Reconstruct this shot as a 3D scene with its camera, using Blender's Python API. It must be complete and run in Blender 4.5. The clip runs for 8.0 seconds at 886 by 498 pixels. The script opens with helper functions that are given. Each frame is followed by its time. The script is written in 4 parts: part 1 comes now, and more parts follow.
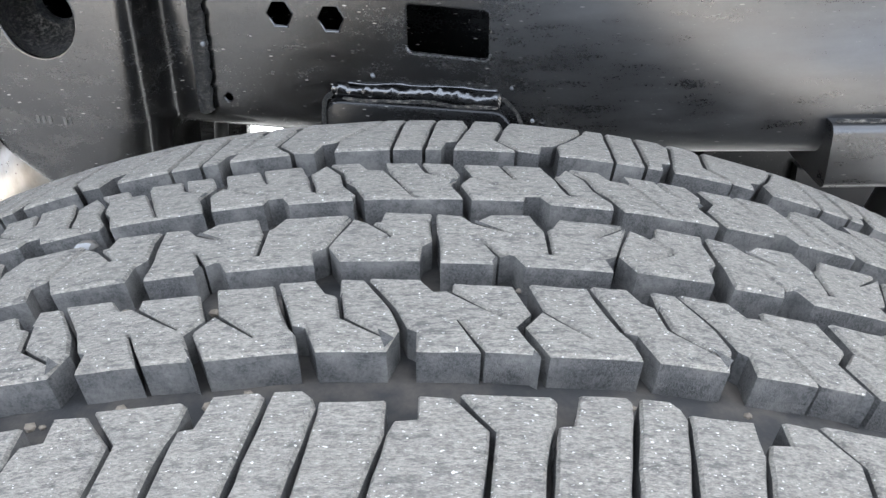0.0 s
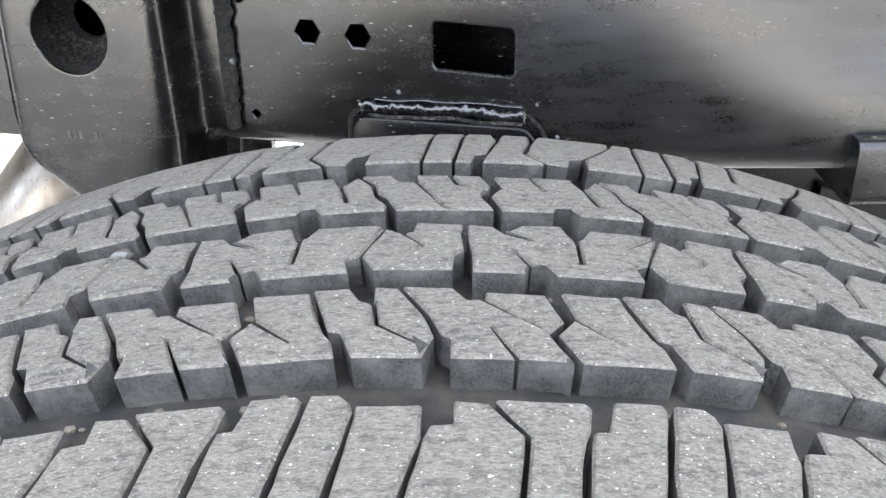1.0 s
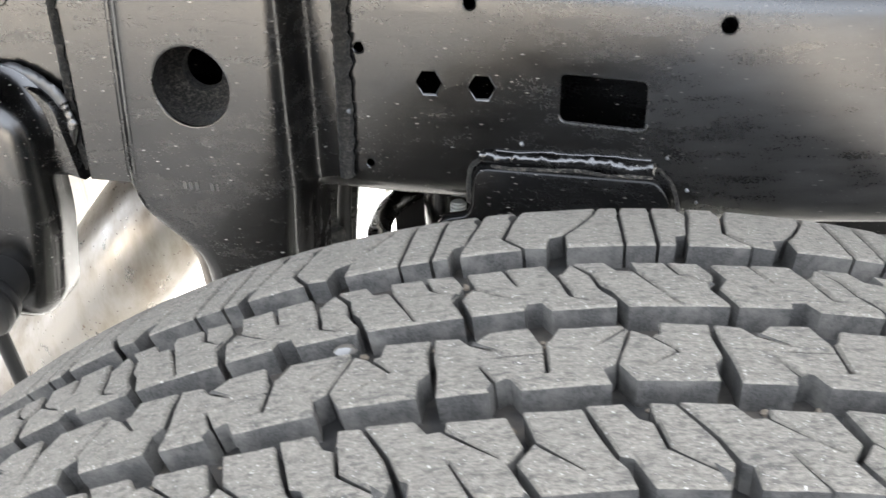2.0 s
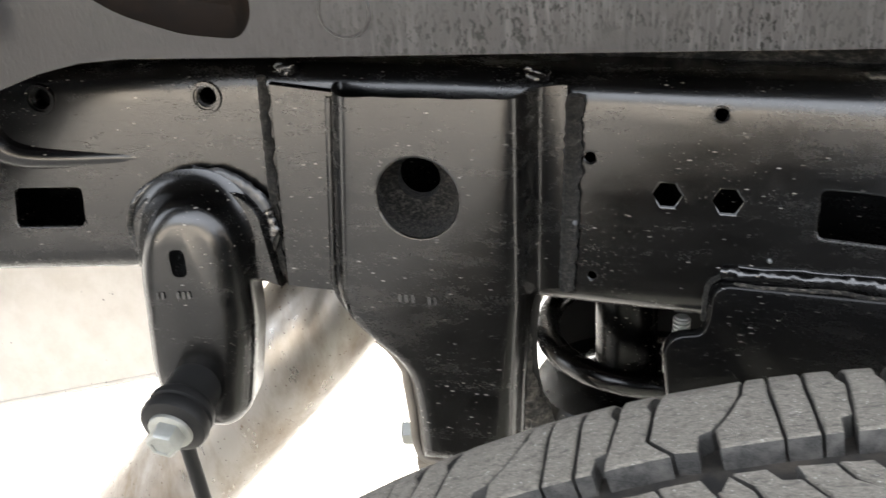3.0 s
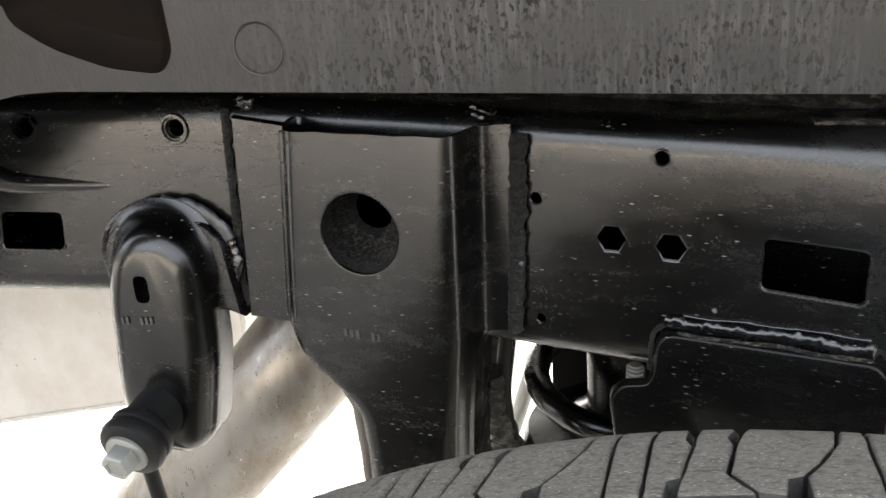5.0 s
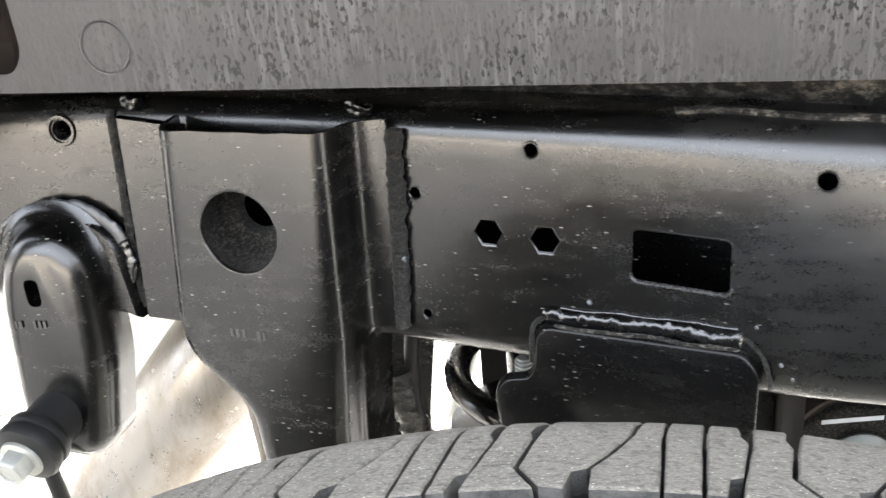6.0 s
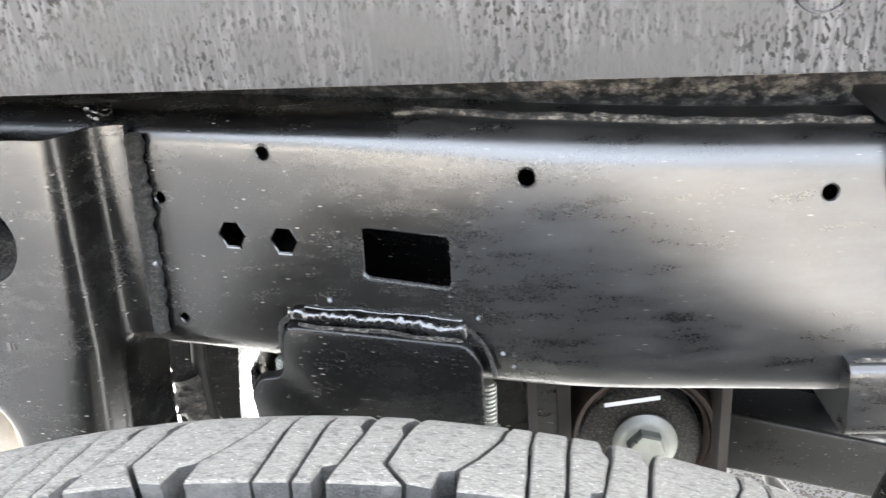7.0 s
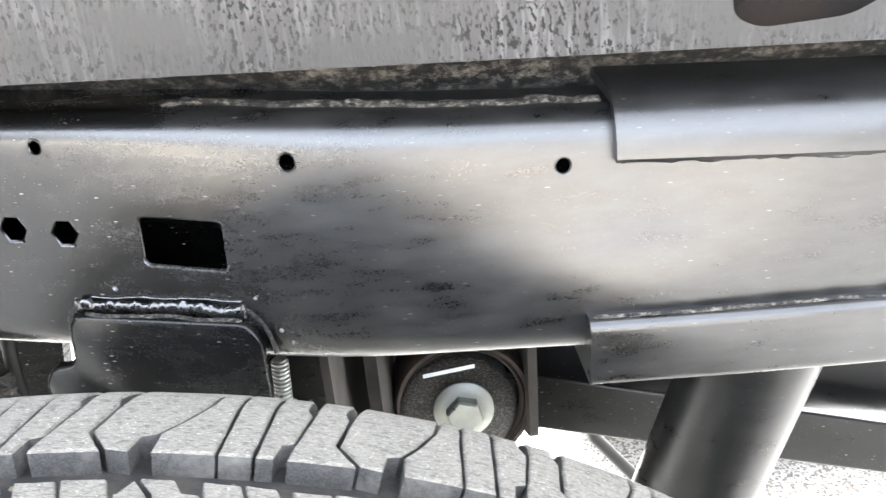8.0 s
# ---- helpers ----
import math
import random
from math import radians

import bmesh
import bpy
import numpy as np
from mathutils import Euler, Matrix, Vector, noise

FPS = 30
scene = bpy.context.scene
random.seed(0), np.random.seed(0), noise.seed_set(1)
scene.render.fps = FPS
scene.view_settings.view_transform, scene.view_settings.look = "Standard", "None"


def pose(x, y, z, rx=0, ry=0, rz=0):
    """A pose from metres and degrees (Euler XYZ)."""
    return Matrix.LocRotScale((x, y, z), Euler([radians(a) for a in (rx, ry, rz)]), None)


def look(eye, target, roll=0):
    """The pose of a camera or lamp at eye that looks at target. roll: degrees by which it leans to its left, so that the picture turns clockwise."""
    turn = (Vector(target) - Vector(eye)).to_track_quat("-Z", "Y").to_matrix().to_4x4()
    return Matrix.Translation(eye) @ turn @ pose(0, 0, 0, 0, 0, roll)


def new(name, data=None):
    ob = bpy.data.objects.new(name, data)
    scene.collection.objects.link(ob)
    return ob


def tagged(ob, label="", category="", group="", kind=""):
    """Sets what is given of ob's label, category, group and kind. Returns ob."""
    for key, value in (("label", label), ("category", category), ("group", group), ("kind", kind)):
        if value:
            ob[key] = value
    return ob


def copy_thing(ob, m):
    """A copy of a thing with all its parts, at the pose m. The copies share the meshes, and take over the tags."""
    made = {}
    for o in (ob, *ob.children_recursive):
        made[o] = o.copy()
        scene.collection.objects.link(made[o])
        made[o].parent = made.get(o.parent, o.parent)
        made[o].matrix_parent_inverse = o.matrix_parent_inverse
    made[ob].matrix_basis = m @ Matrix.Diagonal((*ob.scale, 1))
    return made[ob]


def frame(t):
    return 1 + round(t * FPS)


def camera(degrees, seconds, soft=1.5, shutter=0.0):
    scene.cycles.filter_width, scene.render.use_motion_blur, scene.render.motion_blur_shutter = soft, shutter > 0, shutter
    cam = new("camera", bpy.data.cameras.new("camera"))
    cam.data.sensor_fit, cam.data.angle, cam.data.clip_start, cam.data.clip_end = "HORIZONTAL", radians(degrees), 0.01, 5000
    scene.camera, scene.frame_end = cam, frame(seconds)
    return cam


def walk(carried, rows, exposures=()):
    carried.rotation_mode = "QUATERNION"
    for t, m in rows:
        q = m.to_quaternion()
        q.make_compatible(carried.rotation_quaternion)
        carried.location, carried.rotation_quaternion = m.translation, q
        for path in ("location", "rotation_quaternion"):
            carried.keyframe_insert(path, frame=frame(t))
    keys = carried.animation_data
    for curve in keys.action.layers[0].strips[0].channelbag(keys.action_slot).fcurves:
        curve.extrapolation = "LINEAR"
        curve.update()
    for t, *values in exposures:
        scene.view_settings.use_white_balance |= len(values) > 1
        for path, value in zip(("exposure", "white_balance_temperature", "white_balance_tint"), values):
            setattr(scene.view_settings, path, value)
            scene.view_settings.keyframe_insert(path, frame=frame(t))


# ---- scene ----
from mathutils.geometry import tessellate_polygon

cam = camera(53.5, 8.0, soft=1.4, shutter=0.2)
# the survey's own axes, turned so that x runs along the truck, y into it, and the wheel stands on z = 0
SURVEY = pose(0, 0, 0.82) @ pose(0, 0, 0, 5) @ pose(0, 0, 0, 0, 0, -16) @ pose(-0.04, 0.285, -1.035)
PATH = [
    (0, (0.143, -0.517, 1.183), (-0.353, 1.065, 0.064), -2.9),
    (0.5, (0.136, -0.521, 1.179), (-0.369, 1.083, 0.097), -2.8),
    (1, (0.14, -0.522, 1.182), (-0.401, 1.073, 0.103), -3.3),
    (2.5, (0.002, -0.518, 1.218), (-0.612, 1.098, 0.214), -4.3),
    (3, (-0.059, -0.517, 1.226), (-0.757, 1.115, 0.305), -4.9),
    (3.5, (-0.103, -0.531, 1.229), (-0.882, 1.084, 0.343), -5.0),
    (4, (-0.086, -0.529, 1.224), (-0.936, 1.069, 0.374), -5.0),
    (4.5, (-0.025, -0.5, 1.221), (-0.907, 1.088, 0.386), -5.3),
    (6, (0.083, -0.443, 1.212), (-0.779, 1.149, 0.362), -6.4),
    (6.5, (0.124, -0.421, 1.207), (-0.643, 1.214, 0.348), -5.6),
    (7, (0.18, -0.413, 1.208), (-0.491, 1.257, 0.335), -5.4),
    (7.5, (0.216, -0.413, 1.21), (-0.311, 1.292, 0.305), -4.8),
    (8, (0.259, -0.42, 1.212), (-0.187, 1.299, 0.292), -4.8), 
]
EXPOSURES = [(0, 3.2), (1, 3.22), (2.5, 3.25), (3, 2.8), (3.5, 2.4), (4, 2.15), (4.5, 2.1), (6, 3.4), (6.5, 3.75), (7, 4.1), (8, 4.1)]
KELVIN = [(0, 5900), (1, 6050), (2.5, 6500), (4, 6750), (6, 6450), (7, 6200), (8, 6200)]
walk(cam, [(t, SURVEY @ look(eye, target, roll)) for t, eye, target, roll in PATH],
     [(t, e, float(np.interp(t, *zip(*KELVIN))), 7) for t, e in EXPOSURES])

# ---- light ----
SUN_UP, SUN_FROM = 27, -15          # degrees of elevation; degrees from +y towards -x
world = bpy.data.worlds.new("sky")
scene.world = world
world.use_nodes = True
wn = world.node_tree
sky = wn.nodes.new("ShaderNodeTexSky")
sky.sky_type = "NISHITA"
sky.sun_disc = False
sky.sun_elevation = radians(SUN_UP)
sky.sun_rotation = radians(-SUN_FROM)
sky.air_density, sky.dust_density, sky.ozone_density = 0.35, 9.0, 0.2
haze = wn.nodes.new("ShaderNodeHueSaturation")       # a hazy, whitish sky
haze.inputs["Saturation"].default_value = 0.32
wn.links.new(sky.outputs[0], haze.inputs["Color"])
wn.links.new(haze.outputs[0], wn.nodes["Background"].inputs[0])
wn.nodes["Background"].inputs[1].default_value = 0.58
sun = new("sun", bpy.data.lights.new("sun", "SUN"))
sun.data.energy, sun.data.angle, sun.data.color = 4.2, radians(0.6), (1.0, 0.95, 0.87)
sx, sy = -math.sin(radians(SUN_FROM)), math.cos(radians(SUN_FROM))
sun.matrix_world = look((sx * 9, sy * 9, 9 * math.tan(radians(SUN_UP))), (0, 0, 0))


# ---- materials ----
def material(name, colour, rough, metal=0.0, spec=0.5):
    m = bpy.data.materials.new(name)
    m.use_nodes = True
    b = m.node_tree.nodes["Principled BSDF"]
    b.inputs["Base Color"].default_value = (*colour, 1)
    b.inputs["Roughness"].default_value = rough
    b.inputs["Metallic"].default_value = metal
    b.inputs["Specular IOR Level"].default_value = spec
    return m, m.node_tree, b


def node(nt, kind, **values):
    n = nt.nodes.new(kind)
    for key, value in values.items():
        n.inputs[key].default_value = value
    return n


def coords(nt, scale=(1, 1, 1), turn=(0, 0, 0)):
    g = nt.nodes.new("ShaderNodeNewGeometry")
    mp = nt.nodes.new("ShaderNodeMapping")
    mp.inputs["Scale"].default_value = scale
    mp.inputs["Rotation"].default_value = turn
    nt.links.new(g.outputs["Position"], mp.inputs[0])
    return mp.outputs[0]


def noise_of(nt, vec, scale, detail=4, rough=0.6):
    n = node(nt, "ShaderNodeTexNoise", Scale=scale, Detail=detail, Roughness=rough)
    nt.links.new(vec, n.inputs["Vector"])
    return n.outputs["Fac"]


def ramp(nt, fac, stops):
    r = nt.nodes.new("ShaderNodeValToRGB")
    e = r.color_ramp.elements
    while len(e) < len(stops):
        e.new(0.5)
    for el, (p, c) in zip(e, stops):
        el.position, el.color = p, (*c, 1) if len(c) == 3 else c
    nt.links.new(fac, r.inputs[0])
    return r.outputs[0]


def grey(v):
    return (v, v, v)


def mix(nt, fac, a, b, mode="MIX"):
    m = nt.nodes.new("ShaderNodeMix")
    m.data_type, m.blend_type = "RGBA", mode
    for sock, v in ((m.inputs[0], fac), (m.inputs[6], a), (m.inputs[7], b)):
        if isinstance(v, (int, float)):
            sock.default_value = v
        elif isinstance(v, tuple):
            sock.default_value = (*v, 1)
        else:
            nt.links.new(v, sock)
    return m.outputs[2]


def bump(nt, b, height, strength, distance):
    n = node(nt, "ShaderNodeBump", Strength=strength, Distance=distance)
    nt.links.new(height, n.inputs["Height"])
    nt.links.new(n.outputs[0], b.inputs["Normal"])


def voronoi_spots(nt, scale, turn, near, far):
    """Small dried drops: dashes where the surface passes close to a scattered point."""
    vo = node(nt, "ShaderNodeTexVoronoi", Scale=1.0)
    nt.links.new(coords(nt, scale, turn), vo.inputs["Vector"])
    return ramp(nt, vo.outputs["Distance"], [(near, grey(1)), (far, grey(0))])


def frame_paint(name="black_frame_paint", low=0.0008, high=0.0075, specks=1.0, spec=0.66):
    """Glossy black chassis paint with wiped dust, fine grit and dried dashes of spray."""
    m, nt, b = material(name, (0.012, 0.012, 0.012), 0.3, spec=spec)
    v = coords(nt)
    smear = noise_of(nt, coords(nt, (0.32, 0.6, 1.3), (0, radians(7), 0)), 70, 5, 0.62)
    broad = noise_of(nt, coords(nt, (0.6, 0.8, 1.2)), 14, 4, 0.55)
    grain = noise_of(nt, coords(nt, (0.6, 0.8, 1.0)), 900, 3, 0.7)
    dust = mix(nt, 0.45, smear, broad)
    dust = ramp(nt, mix(nt, 0.12, dust, grain), [(0.36, grey(0)), (0.68, grey(1))])
    east = nt.nodes.new("ShaderNodeSeparateXYZ")
    nt.links.new(v, east.inputs[0])
    zone = node(nt, "ShaderNodeMapRange")      # the dust film is paler and duller towards +x
    for i, value in ((1, -0.04), (2, 0.16)):
        zone.inputs[i].default_value = value
    nt.links.new(east.outputs[0], zone.inputs[0])
    film = mix(nt, zone.outputs[0], (high * 0.6, high * 0.56, high * 0.50), (high * 3.4, high * 3.35, high * 3.25))
    col = mix(nt, dust, (low, low, low * 1.06), film)
    patch = ramp(nt, noise_of(nt, v, 24, 3), [(0.42, grey(0.08)), (0.62, grey(specks))])
    patch = mix(nt, zone.outputs[0], patch, mix(nt, 0.72, patch, (0.0, 0.0, 0.0)))
    dashes = voronoi_spots(nt, (62, 95, 270), (0, radians(8), 0), 0.07, 0.115)
    dots = voronoi_spots(nt, (170, 210, 420), (0, radians(8), 0), 0.06, 0.11)
    both = mix(nt, 1.0, dashes, mix(nt, 0.6, (0.0, 0.0, 0.0), dots), "LIGHTEN")
    spots = mix(nt, 1.0, both, patch, "MULTIPLY")
    nt.links.new(mix(nt, spots, col, (0.30, 0.285, 0.26)), b.inputs["Base Color"])
    gloss = mix(nt, 0.3, mix(nt, 0.4, smear, broad), grain)
    clean = ramp(nt, gloss, [(0.34, grey(0.15)), (0.66, grey(0.33))])
    hazed = ramp(nt, gloss, [(0.28, grey(0.23)), (0.72, grey(0.38))])
    nt.links.new(mix(nt, zone.outputs[0], clean, hazed), b.inputs["Roughness"])
    bump(nt, b, mix(nt, 0.35, noise_of(nt, v, 150, 3), grain), 0.10, 0.0008)
    return m


def bed_paint():
    """Satin grey-black body panel with grime streaks running down and dried drops."""
    m, nt, b = material("panel_grey", (0.05, 0.05, 0.055), 0.4)
    runs = noise_of(nt, coords(nt, (1.0, 1.0, 0.06)), 330, 3, 0.6)
    drops = noise_of(nt, coords(nt, (1.0, 1.0, 0.45)), 520, 3, 0.6)
    where = ramp(nt, noise_of(nt, coords(nt, (1.0, 1.0, 2.0)), 9, 3), [(0.34, grey(0)), (0.56, grey(1))])
    east = nt.nodes.new("ShaderNodeSeparateXYZ")
    nt.links.new(coords(nt), east.inputs[0])
    wet = node(nt, "ShaderNodeMapRange")
    for i, value in ((1, -0.34), (2, -0.12)):
        wet.inputs[i].default_value = value
    nt.links.new(east.outputs[0], wet.inputs[0])
    where = mix(nt, 1.0, where, wet.outputs[0], "MULTIPLY")
    run = mix(nt, 1.0, ramp(nt, runs, [(0.50, grey(0)), (0.62, grey(1))]), where, "MULTIPLY")
    dark = mix(nt, 1.0, ramp(nt, drops, [(0.54, grey(0)), (0.585, grey(1))]), where, "MULTIPLY")
    base = mix(nt, noise_of(nt, coords(nt), 6, 5), (0.008, 0.008, 0.0088), (0.015, 0.015, 0.0165))
    c = mix(nt, run, base, (0.024, 0.024, 0.026))
    nt.links.new(mix(nt, dark, c, (0.006, 0.006, 0.006)), b.inputs["Base Color"])
    nt.links.new(ramp(nt, drops, [(0.35, grey(0.45)), (0.7, grey(0.28))]), b.inputs["Roughness"])
    nt.links.new(mix(nt, dark, mix(nt, run, grey(0.38), grey(0.55)), grey(0.12)), b.inputs["Specular IOR Level"])
    bump(nt, b, drops, 0.3, 0.0008)
    return m


def rubber():
    """Road-worn tread rubber: grey, grainy, with mineral grit."""
    m, nt, b = material("tread_rubber", (0.12, 0.12, 0.122), 0.62, spec=0.5)
    v = coords(nt, (0.38, 1, 1))
    fine = ramp(nt, noise_of(nt, v, 1500, 4, 0.85), [(0.35, grey(0)), (0.65, grey(1))])
    tears = noise_of(nt, v, 480, 4, 0.75)
    grit = ramp(nt, noise_of(nt, coords(nt, (0.7, 1, 1)), 1150, 2, 0.5), [(0.68, grey(0)), (0.72, grey(1))])
    worn = noise_of(nt, v, 60, 5, 0.7)
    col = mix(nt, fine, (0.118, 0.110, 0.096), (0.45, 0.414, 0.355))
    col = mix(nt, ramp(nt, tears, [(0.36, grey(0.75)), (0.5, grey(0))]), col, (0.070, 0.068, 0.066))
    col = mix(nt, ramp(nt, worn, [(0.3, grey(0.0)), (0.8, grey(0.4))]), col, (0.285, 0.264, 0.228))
    nt.links.new(mix(nt, grit, col, (0.86, 0.83, 0.78)), b.inputs["Base Color"])
    bump(nt, b, mix(nt, 0.55, fine, tears), 1.0, 0.0018)
    return m


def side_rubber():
    """Moulded flanks of the tread blocks: grainy, dusted at random, darkened further for the sipes' shade."""
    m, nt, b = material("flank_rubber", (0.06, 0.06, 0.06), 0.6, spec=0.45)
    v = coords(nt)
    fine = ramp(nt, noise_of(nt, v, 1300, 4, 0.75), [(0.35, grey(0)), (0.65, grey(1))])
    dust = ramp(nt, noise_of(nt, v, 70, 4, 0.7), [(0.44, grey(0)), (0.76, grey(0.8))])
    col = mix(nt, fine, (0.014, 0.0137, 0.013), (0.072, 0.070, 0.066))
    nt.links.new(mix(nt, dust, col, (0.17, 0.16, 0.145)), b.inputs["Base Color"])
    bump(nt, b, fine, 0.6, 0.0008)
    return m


def groove_rubber():
    """Moulded rubber of the grooves and sidewalls: darker, smoother, dusty in places."""
    m, nt, b = material("groove_rubber", (0.03, 0.03, 0.03), 0.6, spec=0.4)
    v = coords(nt)
    dust = ramp(nt, noise_of(nt, v, 45, 5, 0.7), [(0.45, grey(0)), (0.8, grey(1))])
    nt.links.new(mix(nt, dust, (0.013, 0.013, 0.013), (0.068, 0.058, 0.047)), b.inputs["Base Color"])
    bump(nt, b, noise_of(nt, v, 700, 3), 0.25, 0.0005)
    return m


def steel(name, colour, rough, stain, metal=1.0):
    m, nt, b = material(name, colour, rough, metal)
    v = coords(nt)
    n = noise_of(nt, coords(nt, (1, 1, 1), (0, radians(40), 0)), 18, 6, 0.7)
    col = mix(nt, ramp(nt, n, [(0.4, grey(0)), (0.8, grey(1))]), colour, stain)
    spots = ramp(nt, noise_of(nt, v, 110, 3, 0.6), [(0.70, grey(0)), (0.76, grey(1))])
    nt.links.new(mix(nt, spots, col, tuple(c * 0.25 for c in stain)), b.inputs["Base Color"])
    nt.links.new(ramp(nt, n, [(0.3, grey(rough)), (0.8, grey(min(1, rough + 0.22)))]), b.inputs["Roughness"])
    bump(nt, b, noise_of(nt, v, 300, 3), 0.1, 0.0006)
    return m


def exhaust_steel():
    """Bare grey steel, heat-browned in long stains, with dark scabs and pits."""
    m, nt, b = material("exhaust_steel", (0.4, 0.38, 0.35), 0.3, 0.75)
    v = coords(nt)
    along = coords(nt, (1, 1, 0.35), (0, radians(-48), 0))
    stain = ramp(nt, noise_of(nt, along, 16, 6, 0.7), [(0.42, grey(0)), (0.68, grey(1))])
    col = mix(nt, stain, (0.27, 0.255, 0.235), (0.15, 0.118, 0.085))
    scab = ramp(nt, noise_of(nt, v, 85, 5, 0.7), [(0.66, grey(0)), (0.71, grey(1))])
    col = mix(nt, scab, col, (0.10, 0.065, 0.04))
    pits = voronoi_spots(nt, (130, 130, 130), (0, 0, 0), 0.06, 0.12)
    nt.links.new(mix(nt, pits, col, (0.05, 0.035, 0.025)), b.inputs["Base Color"])
    nt.links.new(ramp(nt, noise_of(nt, along, 60, 5, 0.7), [(0.3, grey(0.24)), (0.75, grey(0.48))]), b.inputs["Roughness"])
    bump(nt, b, noise_of(nt, v, 260, 4), 0.15, 0.0008)
    return m


def mud_face(name="caked_mud", size=75, gain=1.0):
    """Caked road mud: pale dust streaks over black."""
    low = 0.07 if gain > 1 else 0.0
    m, nt, b = material(name, (0.03, 0.03, 0.03), 0.42)
    n = noise_of(nt, coords(nt, (0.35 if size < 100 else 1, 1, 1.6)), size, 9, 0.75)
    col = ramp(nt, n, [(0.44 - low, grey(0.003)), (0.55 - low, (0.010, 0.0095, 0.0085)), (0.64 - low, (0.045 * gain, 0.041 * gain, 0.035 * gain)), (0.76 - low, (0.10 * gain, 0.092 * gain, 0.08 * gain))])
    nt.links.new(col, b.inputs["Base Color"])
    bump(nt, b, n, 1.0, 0.006)
    return m


def ground_stone():
    """Pale exposed-aggregate paving with grey and tan pebbles."""
    m, nt, b = material("pale_aggregate", (0.6, 0.58, 0.54), 0.9)
    v = coords(nt)
    vo = node(nt, "ShaderNodeTexVoronoi", Scale=190)
    nt.links.new(v, vo.inputs["Vector"])
    col = mix(nt, noise_of(nt, v, 3, 5), (0.135, 0.126, 0.110), (0.175, 0.165, 0.146))
    peb = ramp(nt, vo.outputs["Color"], [(0.0, grey(0.012)), (0.34, (0.055, 0.047, 0.038)), (0.46, grey(0.155)), (1.0, grey(0.20))])
    nt.links.new(mix(nt, 0.85, col, peb), b.inputs["Base Color"])
    bump(nt, b, vo.outputs["Distance"], 0.4, 0.004)
    return m


PAINT, PANEL, TREAD, GROOVE, FLANK = frame_paint(), bed_paint(), rubber(), groove_rubber(), side_rubber()
PIPE = exhaust_steel()
ZINC = steel("zinc_plate", (0.36, 0.37, 0.35), 0.45, (0.26, 0.26, 0.235), 0.85)
SHIELD = steel("aluminised_shield", (0.66, 0.63, 0.58), 0.6, (0.56, 0.52, 0.46), 0.3)
RUST = steel("dusty_rust", (0.055, 0.040, 0.030), 0.7, (0.018, 0.014, 0.012), 0.0)
# blacker than real paint: holds the shade under the truck and inside the rail
SHADEBLACK = frame_paint("shaded_black", 0.0012, 0.0012, 2.2, 0.22)
DUSTY = steel("dusty_plate", (0.014, 0.011, 0.009), 0.7, (0.006, 0.005, 0.004), 0.0)
LITRIM = frame_paint("lit_rim_paint", 0.016, 0.03, 1.0, 0.9)
LITLIP = steel("lit_lip", (0.20, 0.172, 0.135), 0.5, (0.12, 0.10, 0.075), 0.0)
SIDEWALL = steel("sidewall_rubber", (0.018, 0.018, 0.018), 0.55, (0.030, 0.028, 0.026), 0.0)
TUBE = frame_paint("tube_paint", 0.002, 0.0035, 0.3, 0.36)
SOIL = steel("soil_crumb", (0.15, 0.128, 0.10), 0.9, (0.08, 0.066, 0.05), 0.0)
BUSH = material("bushing_rubber", (0.010, 0.010, 0.010), 0.5, spec=0.2)[0]
WELD = frame_paint("weld_bead", 0.002, 0.0045, 1.6, 0.9)
WELD.node_tree.nodes["Bump"].inputs["Strength"].default_value = 0.25
TABPAINT = frame_paint("matt_tab_paint", 0.002, 0.0040, 0.6, 0.26)
WALL = steel("plain_render", (0.24, 0.215, 0.185), 0.9, (0.20, 0.178, 0.152), 0.0)
SEAL = steel("grey_sealer", (0.045, 0.047, 0.050), 0.25, (0.015, 0.015, 0.016), 0.0)
GRIT = mud_face("gritty_weld", 360, 1.25)
CUP = mud_face("gritty_cup", 380, 2.2)
CRUST = mud_face("weld_crust", 260, 3.2)
# near-black tinged with brown, much darker than the panel sheet
POCKET = steel("dark_pocket", (0.006, 0.0052, 0.0046), 0.55, (0.014, 0.009, 0.006), 0.0)
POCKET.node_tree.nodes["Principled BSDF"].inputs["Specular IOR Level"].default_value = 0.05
ARCHSHADE = steel("arch_shade_black", (0.005, 0.005, 0.0048), 0.45, (0.003, 0.003, 0.0028), 0.0)
ARCHSHADE.node_tree.nodes["Principled BSDF"].inputs["Specular IOR Level"].default_value = 0.12
TAN = steel("tan_block", (0.40, 0.32, 0.23), 0.85, (0.31, 0.24, 0.17), 0.0)
PALECRUST = mud_face("pale_crust", 240, 4.0)
PALE = material("pale_spatter", (0.085, 0.088, 0.09), 0.3)[0]
STONE, SILLMUD = ground_stone(), mud_face("sill_mud", 110, 2.6)


# ---- mesh tools ----
def mesh_object(name, bm, mat, parent=None, label="", smooth=40, facing=True):
    me = bpy.data.meshes.new(name)
    if facing:
        bmesh.ops.recalc_face_normals(bm, faces=bm.faces[:])
        if all(e.is_manifold for e in bm.edges) and bm.calc_volume(signed=True) < 0:
            bmesh.ops.reverse_faces(bm, faces=bm.faces[:])
    bm.to_mesh(me)
    bm.free()
    me.materials.append(mat)
    if smooth:
        for p in me.polygons:
            p.use_smooth = True
        me.set_sharp_from_angle(angle=radians(smooth))
    ob = new(name, me)
    if parent is not None:
        ob.parent = parent
    if label:
        tagged(ob, label)
    return ob


def part(name, bm, mat, parent, label="", smooth=40):
    return mesh_object(name, bm, mat, parent, label, smooth)


